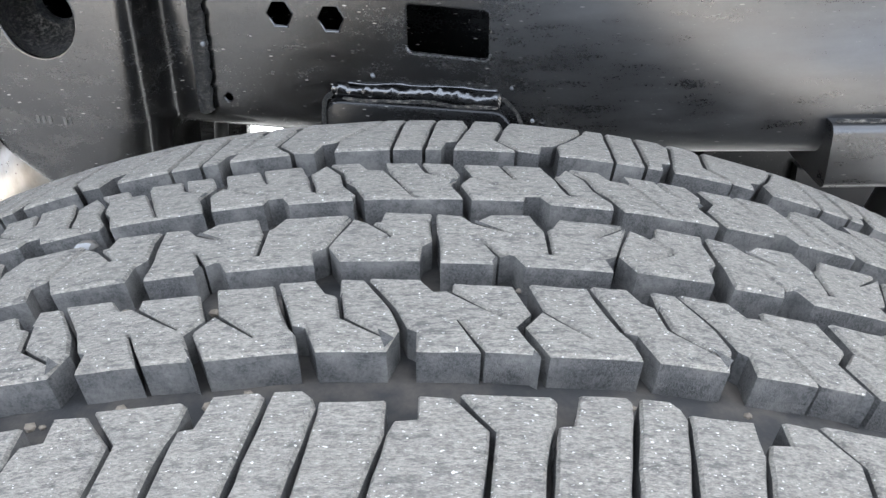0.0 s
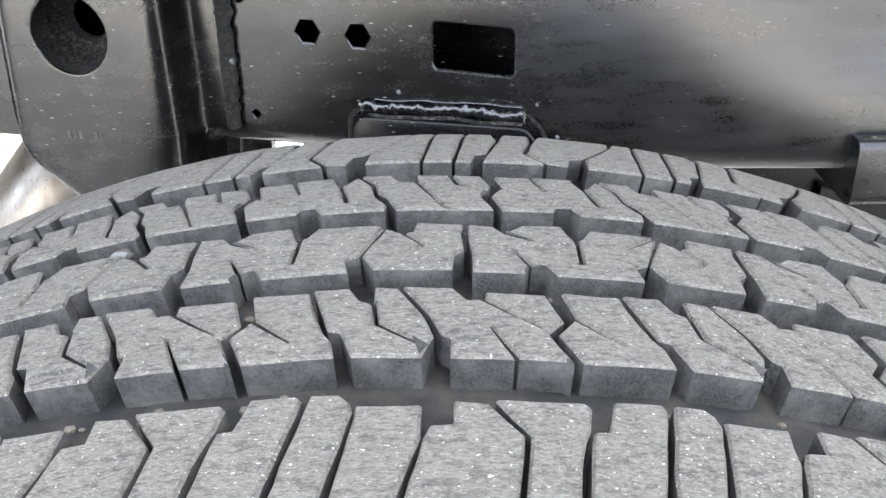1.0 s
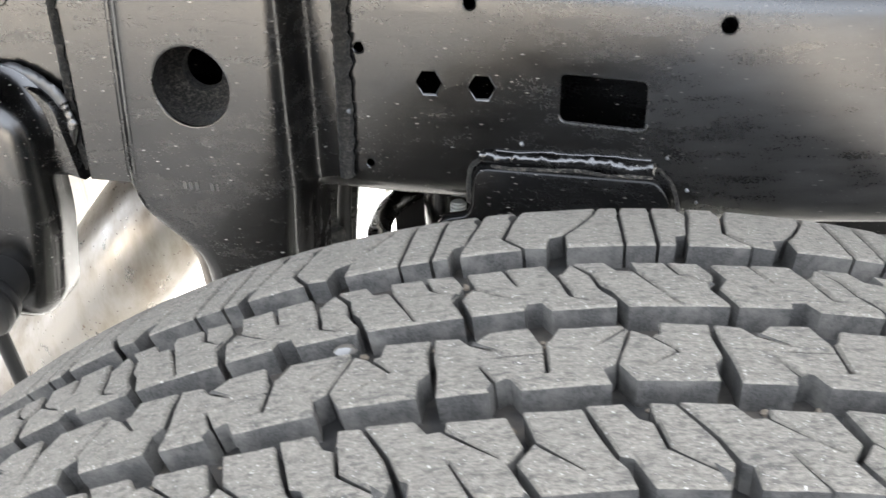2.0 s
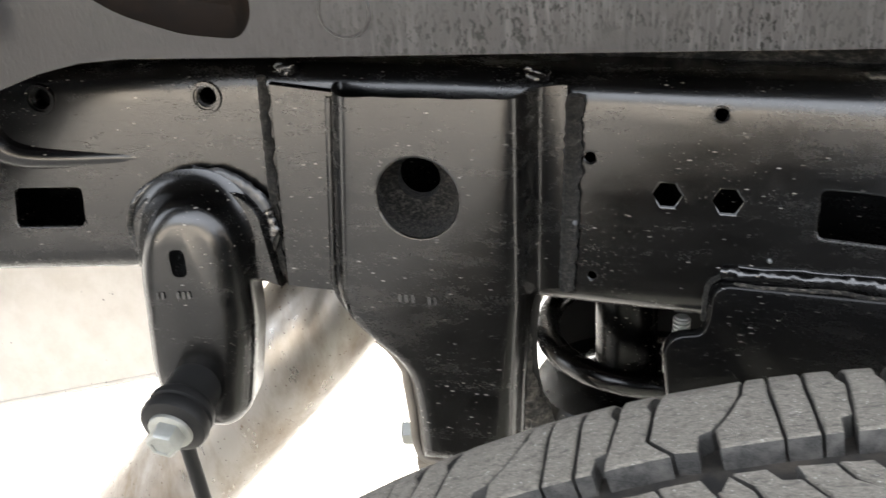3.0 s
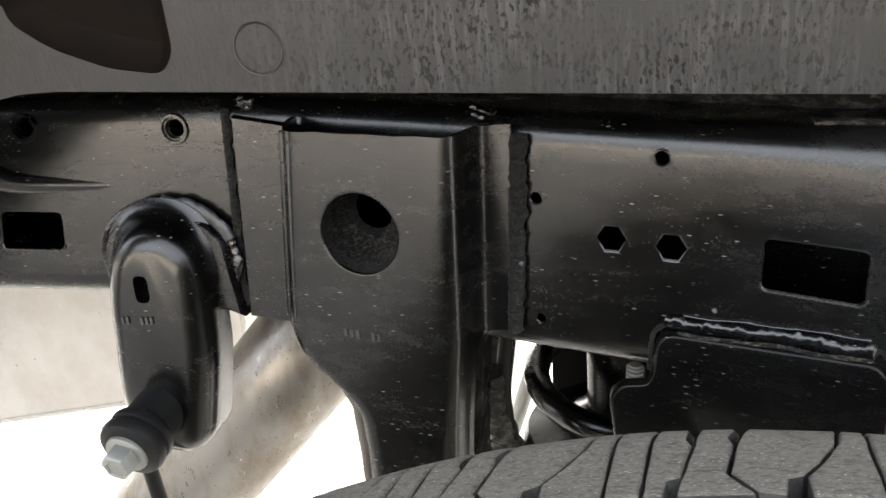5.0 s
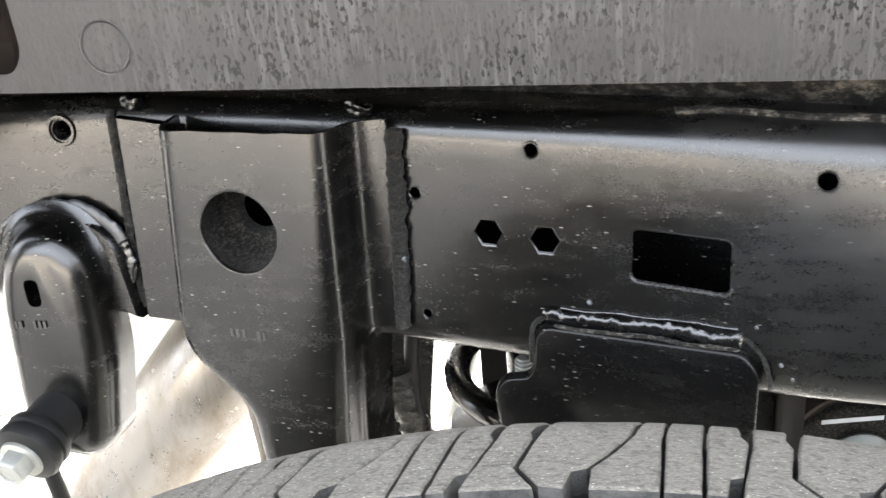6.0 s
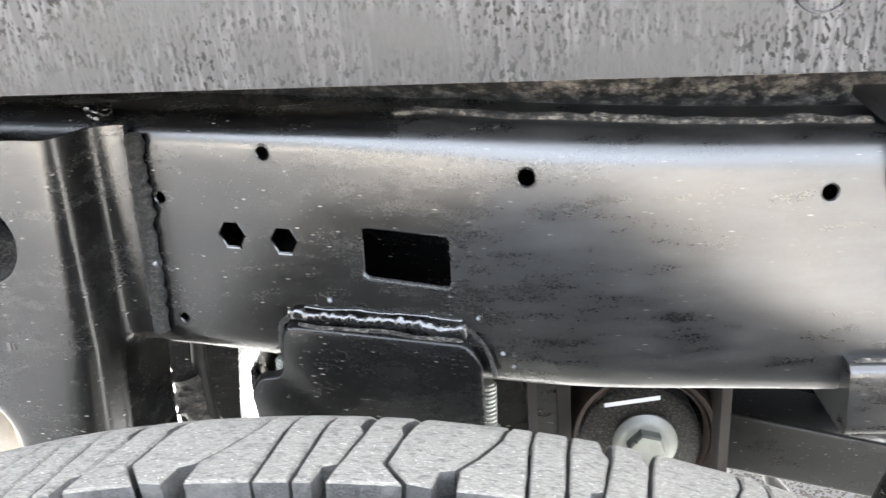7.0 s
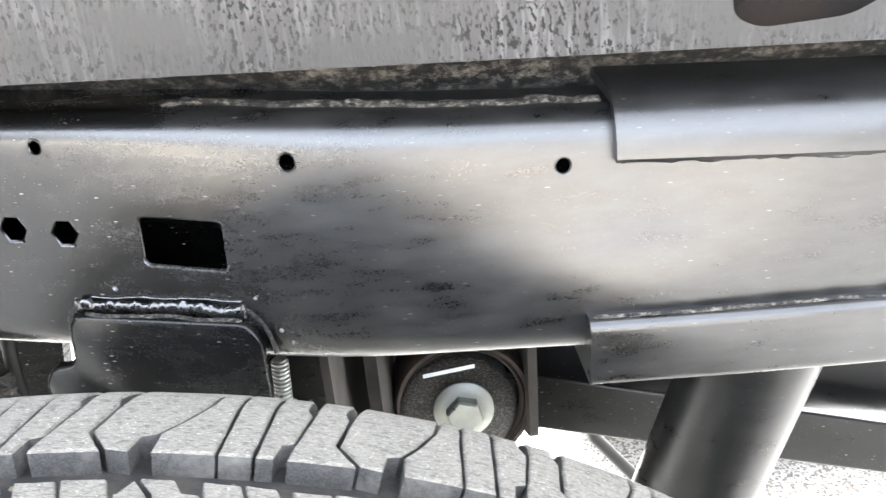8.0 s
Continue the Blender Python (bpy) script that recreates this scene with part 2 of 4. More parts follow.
def thing(name, label, category, group="", kind=""):
    return tagged(new(name), label, category, group, kind)


def carve(ob, cutters):
    """Cut the closed bmeshes out of the object's mesh."""
    for bm in cutters:
        me = bpy.data.meshes.new("cutter")
        bmesh.ops.recalc_face_normals(bm, faces=bm.faces[:])
        bm.to_mesh(me)
        bm.free()
        tool = new("cutter", me)
        md = ob.modifiers.new("cut", "BOOLEAN")
        md.operation, md.solver, md.object = "DIFFERENCE", "EXACT", tool
        dg = bpy.context.evaluated_depsgraph_get()
        dg.update()
        cut = bpy.data.meshes.new_from_object(ob.evaluated_get(dg))
        ob.modifiers.clear()
        ob.data = cut
        bpy.data.objects.remove(tool)
    for p in ob.data.polygons:
        p.use_smooth = True
    ob.data.set_sharp_from_angle(angle=radians(35))
    return ob


def loft(bm, rings, closed=True, caps=True):
    """Skin a row of rings of points."""
    vs = [[bm.verts.new(p) for p in r] for r in rings]
    n = len(vs[0])
    for a, b in zip(vs, vs[1:]):
        for i in range(n if closed else n - 1):
            j = (i + 1) % n
            bm.faces.new((a[i], a[j], b[j], b[i]))
    if caps and closed:
        bm.faces.new(vs[0])
        bm.faces.new(vs[-1])
    return vs


def tube_bm(points, radius, sides=20, caps=True, bm=None):
    """A round bar along points; radius a number or one per point."""
    bm = bm or bmesh.new()
    pts = [Vector(p) for p in points]
    rs = radius if isinstance(radius, (list, tuple)) else [radius] * len(pts)
    rings, side = [], None
    for i, p in enumerate(pts):
        d = (pts[min(i + 1, len(pts) - 1)] - pts[max(i - 1, 0)]).normalized()
        if side is None:
            side = d.orthogonal().normalized()
        side = (side - d * side.dot(d)).normalized()
        up = d.cross(side)
        rings.append([p + rs[i] * (math.cos(a) * side + math.sin(a) * up) for a in [2 * math.pi * k / sides for k in range(sides)]])
    loft(bm, rings, True, caps)
    return bm


def lathe_bm(profile, origin, axis, sides=32, bm=None):
    """Turn (along, radius) pairs about an axis; hexagonal for six sides."""
    bm = bm or bmesh.new()
    d = Vector(axis).normalized()
    s = d.orthogonal().normalized()
    u = d.cross(s)
    o = Vector(origin)
    loft(bm, [[o + a * d + r * (math.cos(t) * s + math.sin(t) * u) for t in [2 * math.pi * k / sides for k in range(sides)]] for a, r in profile])
    return bm


def smooth_path(points, n=8):
    """Catmull-Rom through the points."""
    p = [Vector(q) for q in points]
    p = [2 * p[0] - p[1]] + p + [2 * p[-1] - p[-2]]
    out = []
    for i in range(1, len(p) - 2):
        for k in range(n):
            t = k / n
            out.append(0.5 * (2 * p[i] + (p[i + 1] - p[i - 1]) * t + (2 * p[i - 1] - 5 * p[i] + 4 * p[i + 1] - p[i + 2]) * t * t + (3 * p[i] - p[i - 1] - 3 * p[i + 1] + p[i + 2]) * t ** 3))
    return out + [p[-2]]


def rounded(points, r, n=4):
    """Round the corners of a polygon of 2D points."""
    out, k = [], len(points)
    for i in range(k):
        a, b, c = Vector(points[i - 1]), Vector(points[i]), Vector(points[(i + 1) % k])
        ra = min(r, (a - b).length * 0.45, (c - b).length * 0.45)
        p, q = b + (a - b).normalized() * ra, b + (c - b).normalized() * ra
        for j in range(n + 1):
            t = j / n
            out.append(tuple((1 - t) ** 2 * p + 2 * t * (1 - t) * b + t * t * q))
    return out


def inset(points, d):
    """Move a closed 2D outline (counter-clockwise) inwards."""
    out, k = [], len(points)
    for i in range(k):
        a, b, c = (Vector(points[j % k]) for j in (i - 1, i, i + 1))
        n = Vector((0, 0))
        for e in ((b - a), (c - b)):
            if e.length > 1e-9:
                e = e.normalized()
                n += Vector((-e.y, e.x))
        n = n.normalized() if n.length else n
        out.append(tuple(b + n * d))
    return out


# ---- the chassis rail's line ----
RAIL_X = [-1.6, -0.34, -0.20, 0.085, 0.125, 0.26, 1.4]
RAIL_Y = [0.382, 0.375, 0.357, 0.2712, 0.2605, 0.2575, 0.2575]
RAIL_END_Z = [-1.6, -0.36, -0.32, -0.14, 0.06, 0.26, 1.4]
RAIL_BOTTOM = [0.742, 0.736, 0.722, 0.718, 0.716, 0.714, 0.690]
RAIL_TOP = [0.905, 0.892, 0.889, 0.880, 0.8745, 0.8610, 0.800]
LEAN = 0.02


def rail_y(x, z=0.8):
    y = sum(np.interp(x + d, RAIL_X, RAIL_Y) for d in (-0.045, -0.03, -0.015, 0, 0.015, 0.03, 0.045)) / 7
    twist = 0.0055 * math.exp(-((x - 0.30) / 0.085) ** 2) * math.tanh((z - 0.780) / 0.028)
    west = min(1.0, max(0.0, (x + 0.03) / 0.12))
    barrel = west * west * (3 - 2 * west) * 0.55 * (z - 0.768) ** 2
    return float(y) + LEAN * (z - 0.8) + twist + barrel


def on_rail(x, z, out=0.0):
    """A point on the outer face of the rail, or out metres proud of it."""
    return Vector((x, rail_y(x, z) - out, z))


def rail_slope(x):
    return (rail_y(x + 0.02) - rail_y(x - 0.02)) / 0.04


def prism(outline, front, back, bm=None):
    """A closed prism through the rail's face: outline in (x, z), between two distances proud of it."""
    bm = bm or bmesh.new()
    loft(bm, [[on_rail(x, z, d) for x, z in outline] for d in (front, back)])
    return bm


def circle(x, z, r, n=20, turn=0.0):
    return [(x + r * math.cos(a + turn), z + r * math.sin(a + turn)) for a in [2 * math.pi * k / n for k in range(n)]]


# ---- ground ----
GROUND = -0.17
bm = bmesh.new()
bmesh.ops.create_grid(bm, x_segments=8, y_segments=8, size=400)
bmesh.ops.translate(bm, verts=bm.verts[:], vec=(0, 0, GROUND))
tagged(mesh_object("ground", bm, STONE, smooth=0), "pale exposed-aggregate paving in bright sun", "ground", kind="structure")


# ---- tyre ----
TYRE_R, TYRE_X, TYRE_Z, MID = 0.504, 0.0, 0.3160, -0.026
PITCHES = 36
STEP = 2 * math.pi / PITCHES


def tread_radius(y):
    return TYRE_R - (y - MID) ** 2 / 1.7 - max(0, abs(y - MID) - 0.115) ** 2 * 14


def tyre_point(s, y, depth=0.0):
    a, r = s / TYRE_R, tread_radius(y) - depth
    return Vector((r * math.sin(a), y, r * math.cos(a)))


def slotted(outline, sipes, width=1.3):
    """Add thin cuts to an outline in millimetres: each sipe starts on the nearest side and runs through its points."""
    pts = [Vector(p) for p in outline]
    for sipe in sipes:
        a = [Vector(q) for q in sipe]

        def gap(i):
            p, q = pts[i], pts[(i + 1) % len(pts)]
            t = min(0.97, max(0.03, (a[0] - p).dot(q - p) / max(1e-9, (q - p).length_squared)))
            return (p.lerp(q, t) - a[0]).length, i, p.lerp(q, t)
        _, at, foot = min((gap(i) for i in range(len(pts))), key=lambda g: g[:2])
        a[0] = foot
        one, two = [], []
        for k, q in enumerate(a):
            d = (a[min(k + 1, len(a) - 1)] - a[max(k - 1, 0)]).normalized()
            n = Vector((-d.y, d.x)) * width / 2 * (0.35 if k == len(a) - 1 else 1)
            one.append(q + n)
            two.append(q - n)
        pts[at + 1:at + 1] = one + two[::-1]
    return [tuple(p) for p in pts]


def block_bm(outline, depth=0.0125, chamfer=0.0010):
    """A tread block: outline in millimetres (around, across), counter-clockwise seen from outside."""
    pts = []
    for i, p in enumerate(outline):             # worn edges: long sides wander a little
        a, b = Vector(p), Vector(outline[(i + 1) % len(outline)])
        n = max(1, int((b - a).length / 5))
        for k in range(n):
            q = a.lerp(b, k / n)
            w = 0.0 if k == 0 else 0.45 * noise.noise(Vector((q.x * 0.35, q.y * 0.35, 1.7)))
            d = (b - a).normalized()
            pts.append(((q.x - d.y * w) / 1000, (q.y + d.x * w) / 1000))
    top = inset(pts, chamfer * 0.8)
    bm = bmesh.new()
    vs = loft(bm, [[tyre_point(s, y, depth) for s, y in pts], [tyre_point(s, y, chamfer) for s, y in pts],
                   [tyre_point(s, y, 0) for s, y in top]], caps=False)
    for tri in tessellate_polygon([[Vector((s, y, 0)) for s, y in top]]):
        try:
            bm.faces.new([vs[2][k] for k in tri])
        except ValueError:
            pass
    return bm


# each rib's blocks over one pitch: outline and sipes, in millimetres around and across
SECOND_RIB = [
    ([(-36.5, -52), (-30, -71.5), (-26.5, -72.5), (-22.5, -83), (-4.5, -83.5), (-1.5, -74.5), (-4, -66.5), (-12, -52), (-19, -51.5), (-18.5, -59.5), (-22.5, -58), (-26, -51.5)], [[(-18.5, -59.5), (-17, -69), (-3.5, -79.5)]]),
    ([(-11, -51.5), (-3, -65), (0.5, -74), (3, -75.5), (3, -83.5), (32.5, -83.5), (34.5, -85), (29, -72.5), (33.5, -66.5), (29.5, -54.5), (12.5, -54), (12, -58), (7.5, -58), (3.5, -52)], [[(12, -58), (27, -70)], [(20, -84), (13.5, -70)]]),
    ([(34, -53), (37, -65), (31.5, -72.5), (37, -84), (61, -83), (59.5, -76), (57, -72.5), (54, -65), (50.5, -53)], [[(37, -65.5), (48.5, -76)]]),
]
CENTRE_RIB = [
    ([(24.5, -42), (26, -38), (29.5, -36), (35.5, -37.5), (41.5, -35), (41.5, -20.5), (40, -17), (38, -10.5), (25, -11.5), (20, -17.5), (16, -13), (7.7, -12), (7.7, -18.5), (8.7, -28.5), (9, -32), (9, -42)], [[(41, -25), (17.5, -25.5)], [(20, -17.5), (28, -23)], [(26, -38), (22, -29.5)]]),
    ([(34, -42.5), (60, -42), (58.5, -34.5), (62.5, -32), (68.5, -14.5), (67.5, -12), (47, -12), (44, -18.5), (42.7, -19.5), (42.7, -35.5), (31, -36.5)], [[(67.5, -13.5), (57, -23)]]),
    ([(-24.6, -32), (-20.5, -40.5), (3, -41), (3.5, -32.5), (6.5, -29), (5.5, -17.5), (6.3, -12), (-9, -10.5), (-10, -17.5), (-13, -18.5), (-18.6, -14.8)], [[(-12.5, -18.5), (-6, -26.5), (-16.5, -34)]]),
]
FOURTH_RIB = [
    ([(-31.5, 34), (-26, 26.5), (-24, 16.5), (-20.5, 12), (-16.5, 1), (16.5, 1), (12.5, 12.5), (16, 23), (12.5, 32.5), (-11.5, 33.5), (-10.5, 26.5), (-17, 27), (-20.5, 34)], [[(-10.5, 26.5), (0, 2)], [(1.5, 33), (4.5, 23.5), (14, 15.5)]]),
    ([(17.5, 32), (20.5, 21.5), (16, 13.5), (19.5, 1), (37, 2), (38, 6), (43, 6.5), (46, 0.5), (67.5, 1), (68, 5), (63, 14), (61, 24), (55, 33), (51, 25.5), (48.5, 25.5), (46, 33.5)], [[(31, 33), (35.5, 19)], [(49.5, 25.5), (53.5, 9), (63, 3.5)], [(20, 20), (33.5, 10)]]),
]
FAR_SHOULDER = [
    ([(14, 51), (38, 51.5), (30.2, 65), (34.8, 86), (33.5, 92), (40, 118), (27, 118), (21.8, 86), (16, 62)], []),
    ([(32, 65), (39.5, 53), (47.5, 51.5), (49.5, 62), (54.5, 64), (61, 73), (69, 88), (76, 118), (46, 118), (36.5, 86)], []),
    ([(55.5, 51), (77, 51), (79.5, 86), (84.5, 118), (77.5, 118), (70.5, 88), (62.5, 73), (56, 63.5)], []),
    ([(78.3, 51), (89.6, 51), (93, 86), (98, 118), (86, 118), (80.9, 86)], []),
    ([(91, 51), (97, 51), (99, 61), (103.4, 63), (108.4, 86), (106.5, 91), (110, 118), (99.6, 118), (94.4, 86)], []),
]
NEAR_SHOULDER = [
    ([(4, -107.5), (-1.5, -108), (-3, -112), (-6.5, -130), (-9, -150), (-11, -172), (16, -172), (17, -150), (18, -130.5), (20, -116.5), (20.5, -110.5), (12.5, -100.5), (4, -100)], []),
    ([(22, -110.5), (21.3, -116.5), (19.7, -130.5), (18.7, -150), (17.7, -172), (28, -172), (30, -150), (31.5, -130.5), (33, -118), (34.5, -111.5), (36, -107.5), (37, -100.5), (35.5, -99), (16.5, -99), (14, -99.5)], []),
    ([(40, -108), (36.5, -108.5), (35.8, -111.5), (33.3, -130), (31.5, -150), (29.8, -172), (44, -172), (47, -150), (50, -129.5), (55.3, -99), (54, -97.5), (42.5, -98)], []),
    ([(51.7, -129.5), (48.7, -150), (45.7, -172), (57, -172), (60.5, -150), (63.5, -128), (68, -103), (67, -100), (64.5, -97.5), (57.2, -97.5)], []),
    ([(68.5, -105), (67.2, -115.5), (65.5, -128), (62.2, -150), (58.7, -172), (75, -172), (77, -150), (79.5, -130), (84.5, -112), (84.5, -101.5), (68.5, -101.5)], []),
]

tyre = thing("tyre", "worn grey all-terrain truck tyre with five block ribs", "tyre")
tyre.matrix_basis = pose(TYRE_X, 0, TYRE_Z) @ Matrix.Rotation(0.02 / TYRE_R, 4, "Y")
profile = [(MID + d, tread_radius(MID + d) - 0.0105) for d in np.linspace(-0.142, 0.142, 25)]
wall = [(0.156, 0.456), (0.163, 0.425), (0.166, 0.390), (0.160, 0.355), (0.145, 0.328), (0.130, 0.310), (0.120, 0.298)]
spin = lambda prof, n: [[(r * math.sin(2 * math.pi * k / n), y, r * math.cos(2 * math.pi * k / n)) for k in range(n)] for y, r in prof]
bm = bmesh.new()
loft(bm, spin(profile, 180), caps=False)
part("carcass", bm, GROOVE, tyre, "dusty dark groove floor")
for side in (-1, 1):
    bm = bmesh.new()
    start = (MID + side * 0.142, profile[-1][1])
    loft(bm, spin([start] + [(MID + side * a, r) for a, r in wall], 120), caps=False)
    part("sidewall", bm, SIDEWALL, tyre, "smooth black rounded sidewall")
bm = bmesh.new()
rim = [(MID - 0.125, 0.300), (MID - 0.118, 0.288), (MID - 0.06, 0.265), (MID - 0.02, 0.26), (MID, 0.06), (MID + 0.02, 0.06), (MID + 0.03, 0.26), (MID + 0.118, 0.288), (MID + 0.125, 0.300)]
loft(bm, [[(r * math.sin(2 * math.pi * k / 60), y, r * math.cos(2 * math.pi * k / 60)) for k in range(60)] for y, r in rim], caps=True)
part("rim", bm, ZINC, tyre, "plain grey steel wheel")
rest = bmesh.new()
for blocks in (SECOND_RIB, CENTRE_RIB, FOURTH_RIB, FAR_SHOULDER, NEAR_SHOULDER):
    for outline, sipes in blocks:
        bm = block_bm(slotted(outline, sipes))
        me = bpy.data.meshes.new("tread_block")
        bmesh.ops.recalc_face_normals(bm, faces=bm.faces[:])
        bm.to_mesh(me)
        bm.free()
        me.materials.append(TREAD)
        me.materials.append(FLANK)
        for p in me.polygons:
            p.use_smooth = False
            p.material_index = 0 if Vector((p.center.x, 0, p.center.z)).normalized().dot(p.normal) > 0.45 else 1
        for k in range(PITCHES):
            turn = Matrix.Rotation(k * STEP, 4, "Y")
            if -6 <= (k if k < 18 else k - 36) <= 5:
                ob = new("tread_block", me)
                ob.parent = tyre
                ob.matrix_basis = turn
            else:
                have = len(rest.verts)
                rest.from_mesh(me)
                rest.verts.ensure_lookup_table()
                bmesh.ops.transform(rest, matrix=turn, verts=rest.verts[have:])
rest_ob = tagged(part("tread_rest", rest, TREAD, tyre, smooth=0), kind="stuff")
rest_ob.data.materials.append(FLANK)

# grit and crumbs of soil lying in the grooves
rnd = random.Random(21)
bm = bmesh.new()
for k in range(260):
    y = MID + rnd.choice((-0.066, -0.0195, 0.021, 0.067)) + rnd.gauss(0, 0.0035)
    a = rnd.uniform(-0.62, 0.62)
    size = rnd.choice((0.0007, 0.0009, 0.0012, 0.0017))
    r = tread_radius(y) - 0.0102
    have = len(bm.verts)
    bmesh.ops.create_icosphere(bm, subdivisions=1, radius=size)
    bm.verts.ensure_lookup_table()
    for v in bm.verts[have:]:
        v.co = Vector((v.co.x * rnd.uniform(0.8, 1.4), v.co.y, v.co.z * 0.7)) + Vector((r * math.sin(a), y, r * math.cos(a)))
tagged(part("groove_grit", bm, SOIL, tyre, "brown soil crumbs in the grooves", smooth=0), kind="stuff")

# ---- chassis rail ----
def ring(x, t=0.0):
    """The rail's cross-section at x, t inside its skin."""
    zb, zt = np.interp(x, RAIL_END_Z, RAIL_BOTTOM) + t, np.interp(x, RAIL_END_Z, RAIL_TOP) - t
    w = 0.075 - t
    sect = rounded([(t, zb), (w, zb), (w, zt), (t, zt)], 0.020 - t * 0.8, 6)
    sect += [(t, float(z)) for z in np.linspace(zt - 0.020, zb + 0.020, 14)[1:-1]]
    k = rail_slope(x)
    return [Vector((x + d * -k * 0.5, rail_y(x, z) + d, z)) for d, z in sect]


def rail_skin():
    bm = bmesh.new()
    xs = [-1.6, -1.2, -0.9] + [float(v) for v in np.linspace(-0.7, 0.7, 71)] + [1.0, 1.4]
    loft(bm, [ring(x) for x in xs])
    bmesh.ops.recalc_face_normals(bm, faces=bm.faces[:])
    have = len(bm.faces)
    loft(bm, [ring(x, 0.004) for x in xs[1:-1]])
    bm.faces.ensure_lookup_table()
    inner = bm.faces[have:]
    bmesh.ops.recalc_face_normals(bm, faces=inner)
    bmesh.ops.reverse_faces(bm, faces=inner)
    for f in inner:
        f.material_index = 1            # inner skin blackened to paint the shade inside the rail
    return bm


rail = thing("chassis_rail", "glossy black painted truck frame rail with punched holes", "truck frame")
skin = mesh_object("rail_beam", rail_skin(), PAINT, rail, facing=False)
skin.data.materials.append(SHADEBLACK)
HOLES = [circle(-0.050, 0.856, 0.0048), circle(-0.126, 0.826, 0.0045), circle(0.102, 0.844, 0.0056), circle(0.256, 0.8295, 0.0052), circle(-0.125, 0.744, 0.0038),
         circle(-0.079, 0.804, 0.0095, 6), circle(-0.044, 0.802, 0.0095, 6),
         rounded([(0.0045, 0.7818), (0.0580, 0.7785), (0.0590, 0.8102), (0.0055, 0.8135)], 0.005),
         rounded([(-0.552, 0.776), (-0.497, 0.775), (-0.494, 0.806), (-0.547, 0.807)], 0.005),
         circle(-0.2395, 0.8100, 0.0160),
         circle(-0.388, 0.868, 0.0075), circle(-0.510, 0.872, 0.0075),
         [(-0.597 + 0.034 * math.cos(a), 0.858 + 0.024 * math.sin(a)) for a in np.linspace(0, 2 * math.pi, 28)[:-1]]]
bm = bmesh.new()
for h in HOLES:
    prism(h, 0.02, -0.02, bm)
carve(skin, [bm])
md = skin.modifiers.new("even_normals", "WEIGHTED_NORMAL")
md.weight, md.keep_sharp = 100, True
for h in HOLES[:8]:
    part("hole_lip", tube_bm([on_rail(x, z, -0.0010) for x, z in h + h[:2]], 0.0011, 8, caps=False), PAINT, rail)
for h in HOLES[5:9]:                        # pale bars added to paint the light on the lower edges
    mid = sum(z for _, z in h) / len(h)
    low = [p for p in h if p[1] < mid - 0.003]
    low.sort()
    part("lit_rim", tube_bm([on_rail(x, z - 0.0002, 0.0005) for x, z in low], 0.0008, 8), LITRIM, rail)
for x, z in ((-0.388, 0.868), (-0.510, 0.872)):
    bm = bmesh.new()
    loft(bm, [[on_rail(u, w, d) for u, w in circle(x, z, r, 24)] for d, r in ((0.0005, 0.0115), (0.002, 0.0108), (0.002, 0.009), (-0.004, 0.0078), (-0.004, 0.0065), (-0.012, 0.006), (-0.012, 0.0118))], caps=False)
    part("weld_nut", bm, PAINT, rail)
ridge = smooth_path([on_rail(x, z, -0.007) for x, z in ((-0.548, 0.890), (-0.556, 0.868), (-0.556, 0.848), (-0.545, 0.835), (-0.522, 0.829), (-0.480, 0.827), (-0.430, 0.826))], 8)
part("stamped_ridge", tube_bm(ridge, [0.0140 * (1 - 0.55 * max(0, k / (len(ridge) - 1) - 0.45) / 0.55) for k in range(len(ridge))], 16), PAINT, rail)

# bracket welded over the rail
bracket = thing("crossmember_bracket", "black pressed steel bracket with a large round hole", "bracket")

def face_point(x, z, out):
    """A point at a distance proud of a plane through the bracket's two ends."""
    a, b = rail_y(-0.34), rail_y(-0.14)
    return Vector((x, a + (b - a) * (x + 0.34) / 0.2 + LEAN * (z - 0.8) - out, z))


# the pressed sheet: left edge and right edge by height, and a section from the left wall round the face to the foot
LEFT_Z = [0.606, 0.640, 0.676, 0.690, 0.704, 0.717, 0.728, 0.740, 0.80, 0.884]
LEFT_X = [-0.254, -0.255, -0.258, -0.265, -0.281, -0.296, -0.302, -0.3035, -0.2985, -0.291]
EDGE_Z, EDGE_X = [0.606, 0.67, 0.734, 0.876], [-0.183, -0.179, -0.173, -0.169]
NEAR_LEFT = [(-0.0012, 0.006), (-0.0010, 0.012), (-0.0006, 0.018), (0.0004, 0.024), (0.0022, 0.0300), (0.0048, 0.0360), (0.0080, 0.0415), (0.0112, 0.0448), (0.0150, 0.0460), (0.0210, 0.0463)]
NEAR_RIGHT = [(-0.026, 0.0463), (-0.017, 0.0462), (-0.010, 0.0455), (-0.0055, 0.0436), (-0.0015, 0.0398), (0.0020, 0.0335), (0.0048, 0.0265), (0.0075, 0.0195), (0.0110, 0.0140), (0.0150, 0.0105), (0.0195, 0.0085), (0.0245, 0.0072), (0.0290, 0.0066)]
FOOT_Z, FOOT_OUT = [0.606, 0.6065, 0.608, 0.611, 0.616, 0.624], [0.0, 0.026, 0.034, 0.040, 0.0445, 0.0475]


def sheet_point(x, out, z):
    """Near the rail the sheet follows it; its face is flat."""
    k = min(1.0, max(0.0, (out - 0.004) / 0.042))
    return on_rail(x, z, out).lerp(face_point(x, z, out), k * k * (3 - 2 * k))


